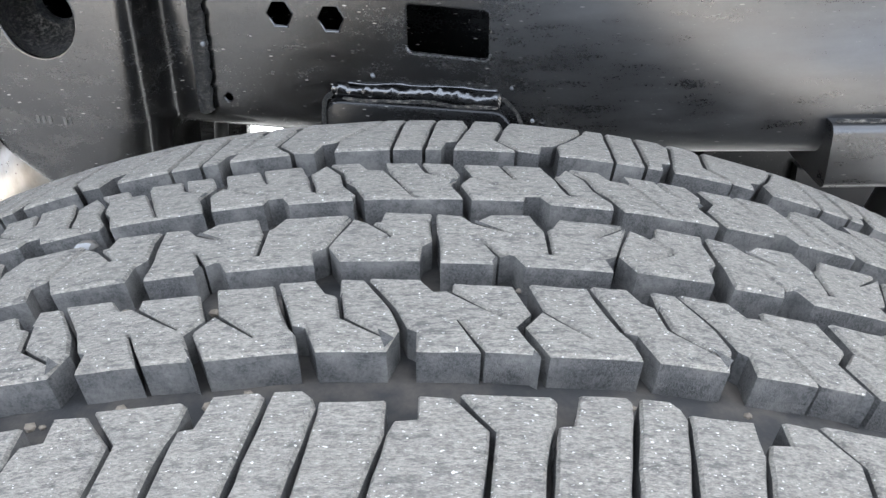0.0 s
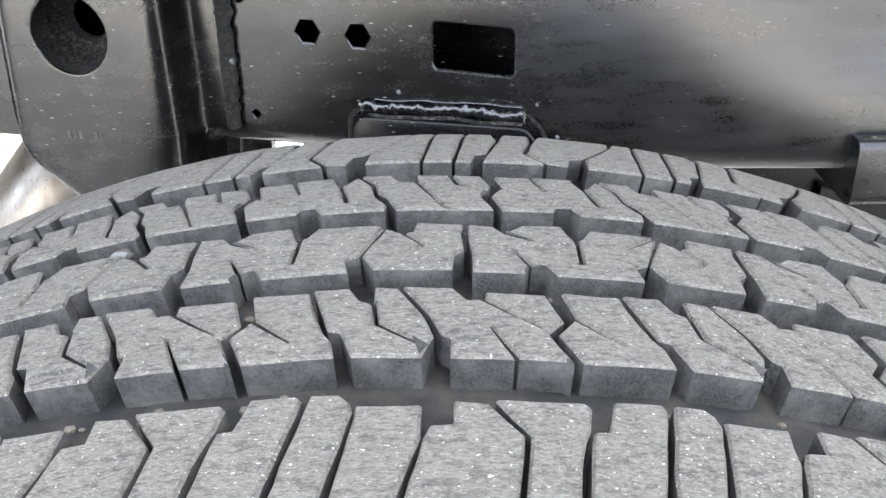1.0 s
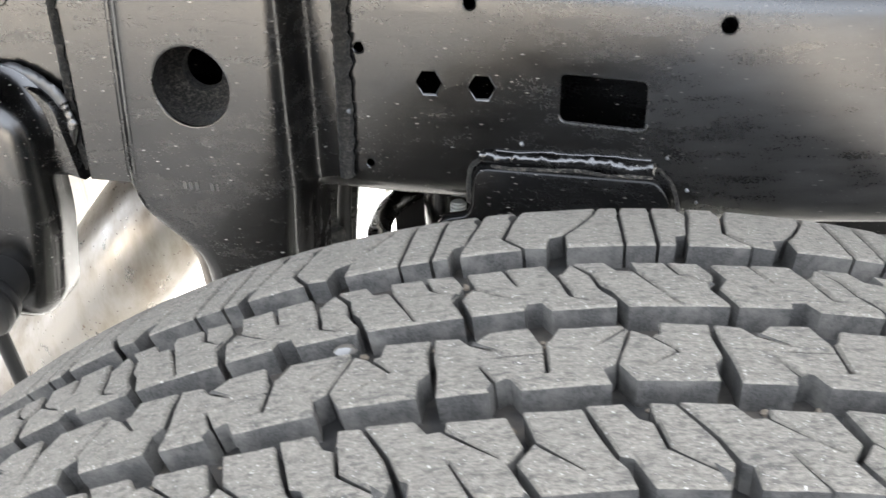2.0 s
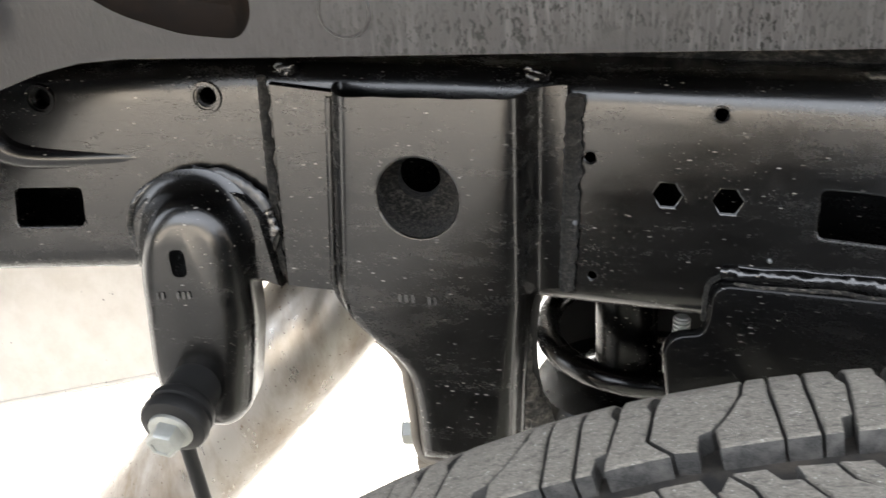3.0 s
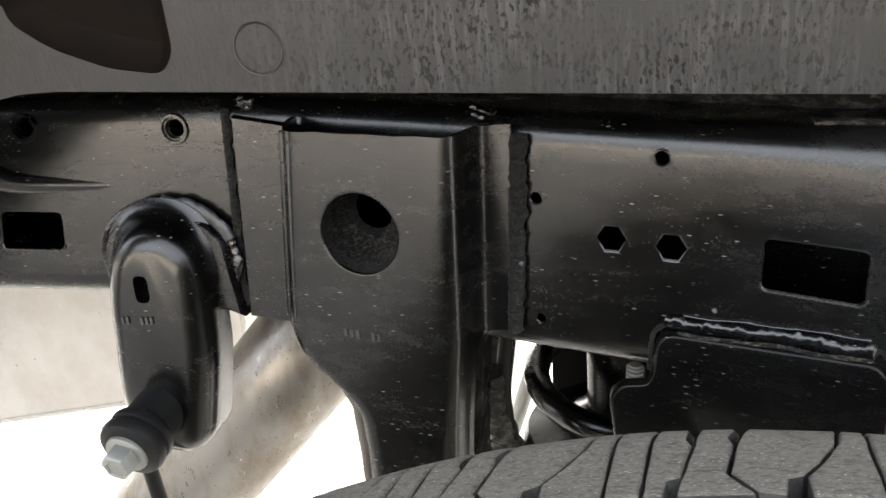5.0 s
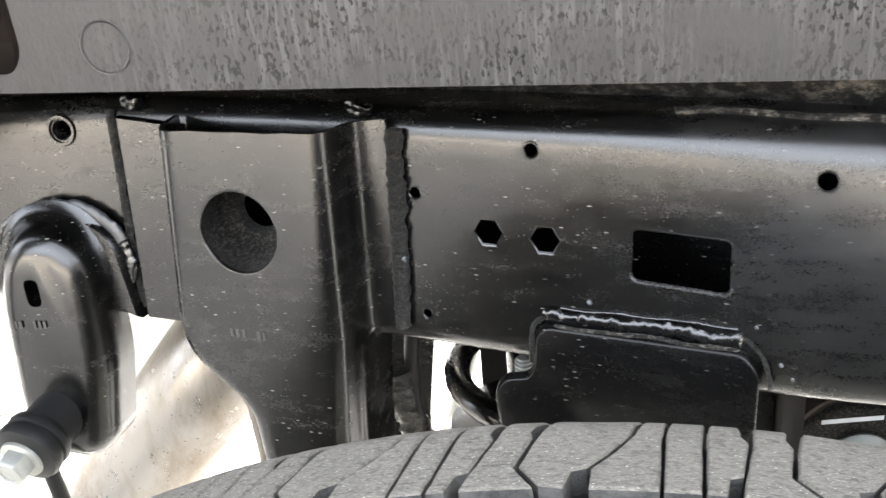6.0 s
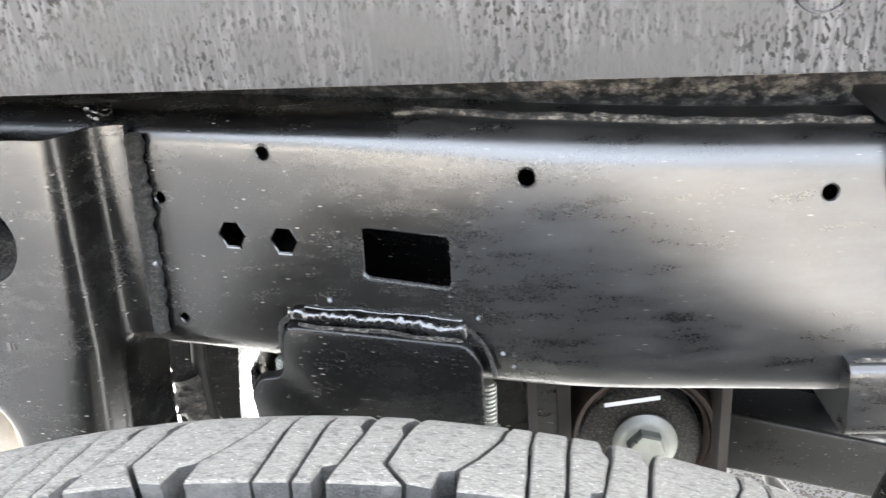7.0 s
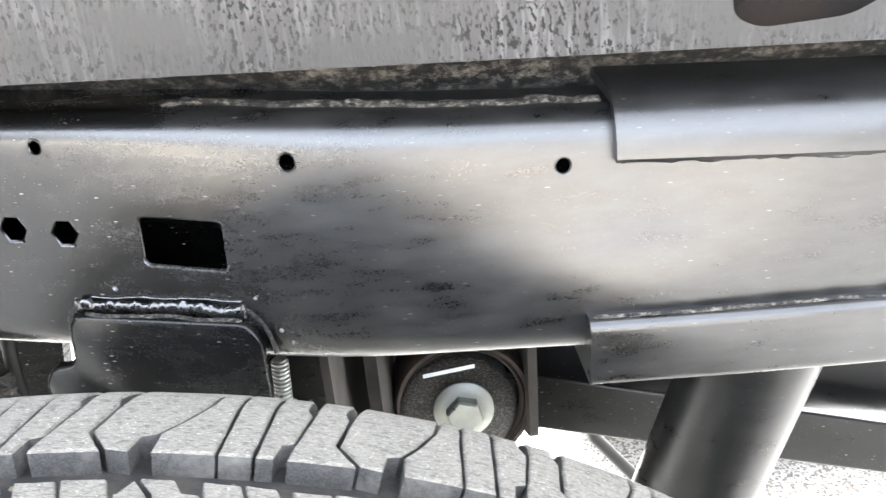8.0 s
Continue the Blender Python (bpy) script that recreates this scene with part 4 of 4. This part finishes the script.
part("lower_seat", lathe_bm([(0.40, 0.06), (0.42, 0.088), (0.515, 0.093), (0.525, 0.088), (0.527, 0.05)], (SC[0], SC[1], 0.0), (0, 0, 1), 40), SHADEBLACK, spring)
tagged(mesh_object("brake_line", tube_bm([(-0.06, 0.75, 0.85), (-0.18, 0.75, 0.49), (-0.30, 0.75, 0.12), (-0.36, 0.75, GROUND)], 0.010, 12), ZINC), "slim grey pipe slanting down behind the rail", "pipe")
# black sheet added to keep bright ground out of the gaps behind the coil
bm = bmesh.new()
loft(bm, [[(x, y, z) for x, z in ((-0.150, 0.30), (0.07, 0.30), (0.07, 0.96), (-0.150, 0.96))] for y in (0.66, 0.67)])
tagged(mesh_object("dark_backing", bm, BUSH), "plain black sheet added to darken the gaps behind the coil", "bracket")
bm = bmesh.new()
loft(bm, [[(x, y, z) for x, z in rounded([(-0.250, 0.20), (-0.200, 0.20), (-0.184, 0.54), (-0.176, 0.60), (-0.168, 0.66), (-0.168, 0.90), (-0.240, 0.90)], 0.012)] for y in (0.55, 0.57)])
tagged(mesh_object("damper_strap", bm, SHADEBLACK), "dirty black upright plate behind the bracket", "bracket")

# hose and crumpled foil hanging behind the bracket
hose = thing("brake_hose", "black rubber hose with muddy crumpled wrap hanging behind the bracket", "hose")
part("hose", tube_bm(smooth_path([(-0.150, 0.44, 0.74), (-0.163, 0.44, 0.69), (-0.170, 0.445, 0.63), (-0.165, 0.45, 0.56), (-0.150, 0.46, 0.48), (-0.14, 0.47, 0.40)], 8), 0.0060, 12), BUSH, hose)
bm = tube_bm(smooth_path([(-0.182, 0.44, 0.645), (-0.180, 0.445, 0.61), (-0.170, 0.45, 0.57), (-0.160, 0.455, 0.52), (-0.155, 0.46, 0.46)], 14), 0.0125, 16)
for v in bm.verts:
    v.co += Vector((1, 1, 0)) * (0.005 * noise.noise(v.co * 70) + 0.003 * noise.noise(v.co * 190))
part("wrap", bm, SILLMUD, hose, "crumpled muddy wrap", smooth=25)

# control arm: bushing, bolt, bar, side plates
arm = thing("control_arm", "dusty black control arm with a large flanged bolt", "suspension arm")
C = Vector((0.192, 0.501, 0.5235))
AY = Vector((0, -1, 0.06)).normalized()
part("sleeve", lathe_bm([(-0.075, 0.066), (-0.006, 0.066), (-0.001, 0.0635), (-0.002, 0.0600), (-0.006, 0.0590), (-0.004, 0.0565), (-0.008, 0.054), (-0.05, 0.054)], C + Vector((0.006, 0, 0.004)), AY, 44), RUST, arm, "rusty steel bushing sleeve")
arm_bush = part("bushing", lathe_bm([(-0.07, 0.0560), (-0.004, 0.0555), (-0.001, 0.053), (0.0, 0.049), (0.0, 0.02)], C, AY, 44), CUP, arm, "gritty black rubber bushing face")
B = C + Vector((0.005, 0, 0.002))
flange = part("bolt_flange", lathe_bm([(-0.002, 0.0285), (0.003, 0.0285), (0.006, 0.024), (0.007, 0.019)], B, AY), ZINC, arm)
part("bolt_head", lathe_bm([(0.004, 0.0175), (0.017, 0.0175), (0.019, 0.0155), (0.0185, 0.010)], B, AY, 6), ZINC, flange)
bm = bmesh.new()
loft(bm, [[C + Vector((u, -0.002 - d, w)) for u, w in ((-0.030, 0.040), (0.018, 0.046), (0.018, 0.050), (-0.030, 0.044))] for d in (0.0, 0.0006)])
part("paint_mark", bm, material("white_marker", (0.75, 0.77, 0.8), 0.5)[0], arm_bush, "white paint mark")
bm = bmesh.new()
sect = rounded([(0.0, -0.030), (0.075, -0.030), (0.075, 0.030), (0.0, 0.030)], 0.004)
loft(bm, [[Vector((x, 0.52 + y, z + w)) for y, w in sect] for x, z in ((0.235, 0.521), (1.3, 0.230))])
part("arm_bar", bm, SHADEBLACK, arm)
for x0, x1, y0, top, lean in ((0.0965, 0.1025, 0.318, 0.705, 0.0), (0.118, 0.128, 0.40, 0.705, 0.010), (0.256, 0.264, 0.46, 0.70, 0.0)):
    bm = bmesh.new()
    o = rounded([(y0 + 0.02, 0.50), (0.60, 0.44), (0.60, top), (y0, top)], 0.01)
    loft(bm, [[Vector((x + lean * (y - y0) * 10 * 0.3, y, z)) for y, z in o] for x in (x0, x0 + 0.001, x1 - 0.001, x1)])
    part("side_plate", bm, DUSTY, arm)
bm = bmesh.new()
loft(bm, [[Vector((x, y, z)) for x, z in rounded([(0.056, 0.55), (0.0955, 0.55), (0.0955, 0.690), (0.056, 0.684)], 0.006)] for y in (0.345, 0.348, 0.44)])
part("spacer_block", bm, SHADEBLACK, arm, "speckled black block beside the stud")
bm = bmesh.new()
sect = rounded([(0.085, 0.020), (0.105, 0.020), (0.105, 0.072), (0.085, 0.072)], 0.004)
loft(bm, [[Vector((x, 0.52 + y, z + w)) for y, w in sect] for x, z in ((0.40, 0.476), (1.3, 0.230))])
part("arm_flange", bm, BUSH, arm)
bm = bmesh.new()
loft(bm, [[(x, y, z) for x, z in ((0.02, 0.25), (0.255, 0.25), (0.255, 0.46), (0.45, 0.46), (0.45, 0.80), (0.02, 0.80))] for y in (0.62, 0.63)])
part("back_plate", bm, SHADEBLACK, arm)
bm = tube_bm([(0.325, 0.60, 0.47), (0.344, 0.62, 0.396), (0.42, 0.62, 0.298), (0.56, 0.62, 0.12)], 0.007, 12)
tagged(mesh_object("damper_rod", bm, BUSH), "slim dark rod beyond the control arm", "rod")

# threaded stud beside the tab
stud = thing("threaded_stud", "zinc threaded stud standing beside the steel tab", "bolt")
prof = [(0.0, 0.0085), (0.008, 0.0085), (0.008, 0.0052)]
for k in range(11):
    prof += [(0.009 + k * 0.003, 0.0060), (0.0103 + k * 0.003, 0.0060), (0.0108 + k * 0.003, 0.0046), (0.0116 + k * 0.003, 0.0046)]
part("thread", lathe_bm(prof + [(0.042, 0.0045)], (0.0700, 0.311, 0.658), (0.04, 0, 1), 16), ZINC, stud)
part("nut", lathe_bm([(0.0, 0.0105), (0.009, 0.0105), (0.0105, 0.009)], (0.070, 0.311, 0.655), (0.04, 0, 1), 6), ZINC, stud)
copy_thing(stud, pose(-0.136, 0.026, 0.010))

# strut
strut = thing("strut_tube", "glossy black round tube dropping from the lower rail", "strut")
STRUT_TOP, STRUT_LOW = Vector((0.399, 0.305, 0.705)), Vector((0.148, 0.387, GROUND))
part("tube", tube_bm([STRUT_TOP, STRUT_TOP.lerp(STRUT_LOW, 0.5), STRUT_LOW], 0.043, 40), TUBE, strut)
side, over = (STRUT_TOP - STRUT_LOW).orthogonal().normalized(), None
over = (STRUT_TOP - STRUT_LOW).normalized().cross(side)
collar = [STRUT_TOP.lerp(STRUT_LOW, 0.012) + 0.0435 * (math.cos(a) * side + math.sin(a) * over) for a in np.linspace(0, 2 * math.pi, 25)]
weld(collar, 0.003, strut, PAINT, 41, 1.0)

# pale stone stuck in the tread
bm = bmesh.new()
bmesh.ops.create_icosphere(bm, subdivisions=2, radius=0.0029)
for v in bm.verts:
    v.co = Vector((v.co.x * 1.7, v.co.y, v.co.z * 0.8)) * (0.85 + 0.3 * noise.noise(v.co * 400))
peb = mesh_object("pebble", bm, STONE)
peb.matrix_basis = pose(-0.091, -0.004, 0.8078, 0, -10, 10)
tagged(peb, "small white stone wedged in the tread", "stone")

# unseen wall added behind the viewer for its reflection and bounced light
bm = bmesh.new()
loft(bm, [[(x, y, z) for x, z in ((-9, GROUND), (9, GROUND), (9, 0.8), (-9, 0.8))] for y in (-6.3, -6.0)])
tagged(mesh_object("added_wall_south", bm, WALL, smooth=0), "unseen plain warm wall, added to shape reflections", "wall", kind="structure")

# unseen wall added on the right to darken reflections from that side
bm = bmesh.new()
loft(bm, [[(x, y, z) for y, z in ((-6.0, GROUND), (-0.9, GROUND), (-0.9, 2.2), (-6.0, 2.2))] for x in (4.2, 4.45)])
tagged(mesh_object("added_wall_east", bm, WALL, smooth=0), "unseen plain warm wall, added to shape reflections", "wall", kind="structure")

# stamped marks on the bracket and the mount
CHALK = material("stamped_edge", (0.045, 0.043, 0.04), 0.4)[0]


def stamp(parent, place, marks, h):
    for x, w in marks:
        bm = bmesh.new()
        loft(bm, [[place(u, z, d) for u, z in rounded([(x, 0), (x + w, 0), (x + w, h), (x, h)], w * 0.4, 2)] for d in (-0.0002, 0.0004)])
        part("stamped_mark", bm, CHALK, parent)


stamp(bracket, lambda u, z, d: face_point(-0.2545 + u, 0.7385 + z - 0.05 * u, 0.0465 + d), [(0.000, 0.0022), (0.0045, 0.0020), (0.009, 0.0022), (0.020, 0.0022), (0.0245, 0.0012)], 0.0055)
stamp(mount, lambda u, z, d: Vector((-0.4335 + u, 0.3345 - d, 0.7325 + z)), [(0.000, 0.0010), (0.0035, 0.0020), (0.015, 0.0020), (0.019, 0.0020), (0.023, 0.0020)], 0.0055)
part("nut", lathe_bm([(0.0, 0.011), (0.018, 0.011), (0.020, 0.009)], (-0.258, 0.40, 0.575), (-1, 0, 0), 6), ZINC, bracket)

# low tan block wall beyond the far side of the truck
low_wall = tagged(new("wall_north"), "low wall of tan concrete blocks beyond the truck", "wall", kind="structure")
bm = bmesh.new()
o = [(-0.146, -0.052), (0.146, -0.052), (0.146, 0.052), (-0.146, 0.052)]
loft(bm, [[(x, y, z) for x, z in inset(o, i)] for y, i in ((-0.105, 0.006), (-0.100, 0.0), (0.10, 0.0))])
block = part("block", bm, TAN, low_wall, smooth=0)
rnd = random.Random(4)
spots = [(0.62 + 0.298 * i + 0.149 * (j % 2), GROUND + 0.055 + 0.110 * j) for j in range(3) for i in range(8)]
for k, (x, z) in enumerate(spots):
    ob = block if k == 0 else new("block", block.data)
    ob.parent = low_wall
    ob.matrix_basis = pose(x, 1.58 + rnd.uniform(-0.003, 0.003), z, rz=rnd.uniform(-0.5, 0.5))
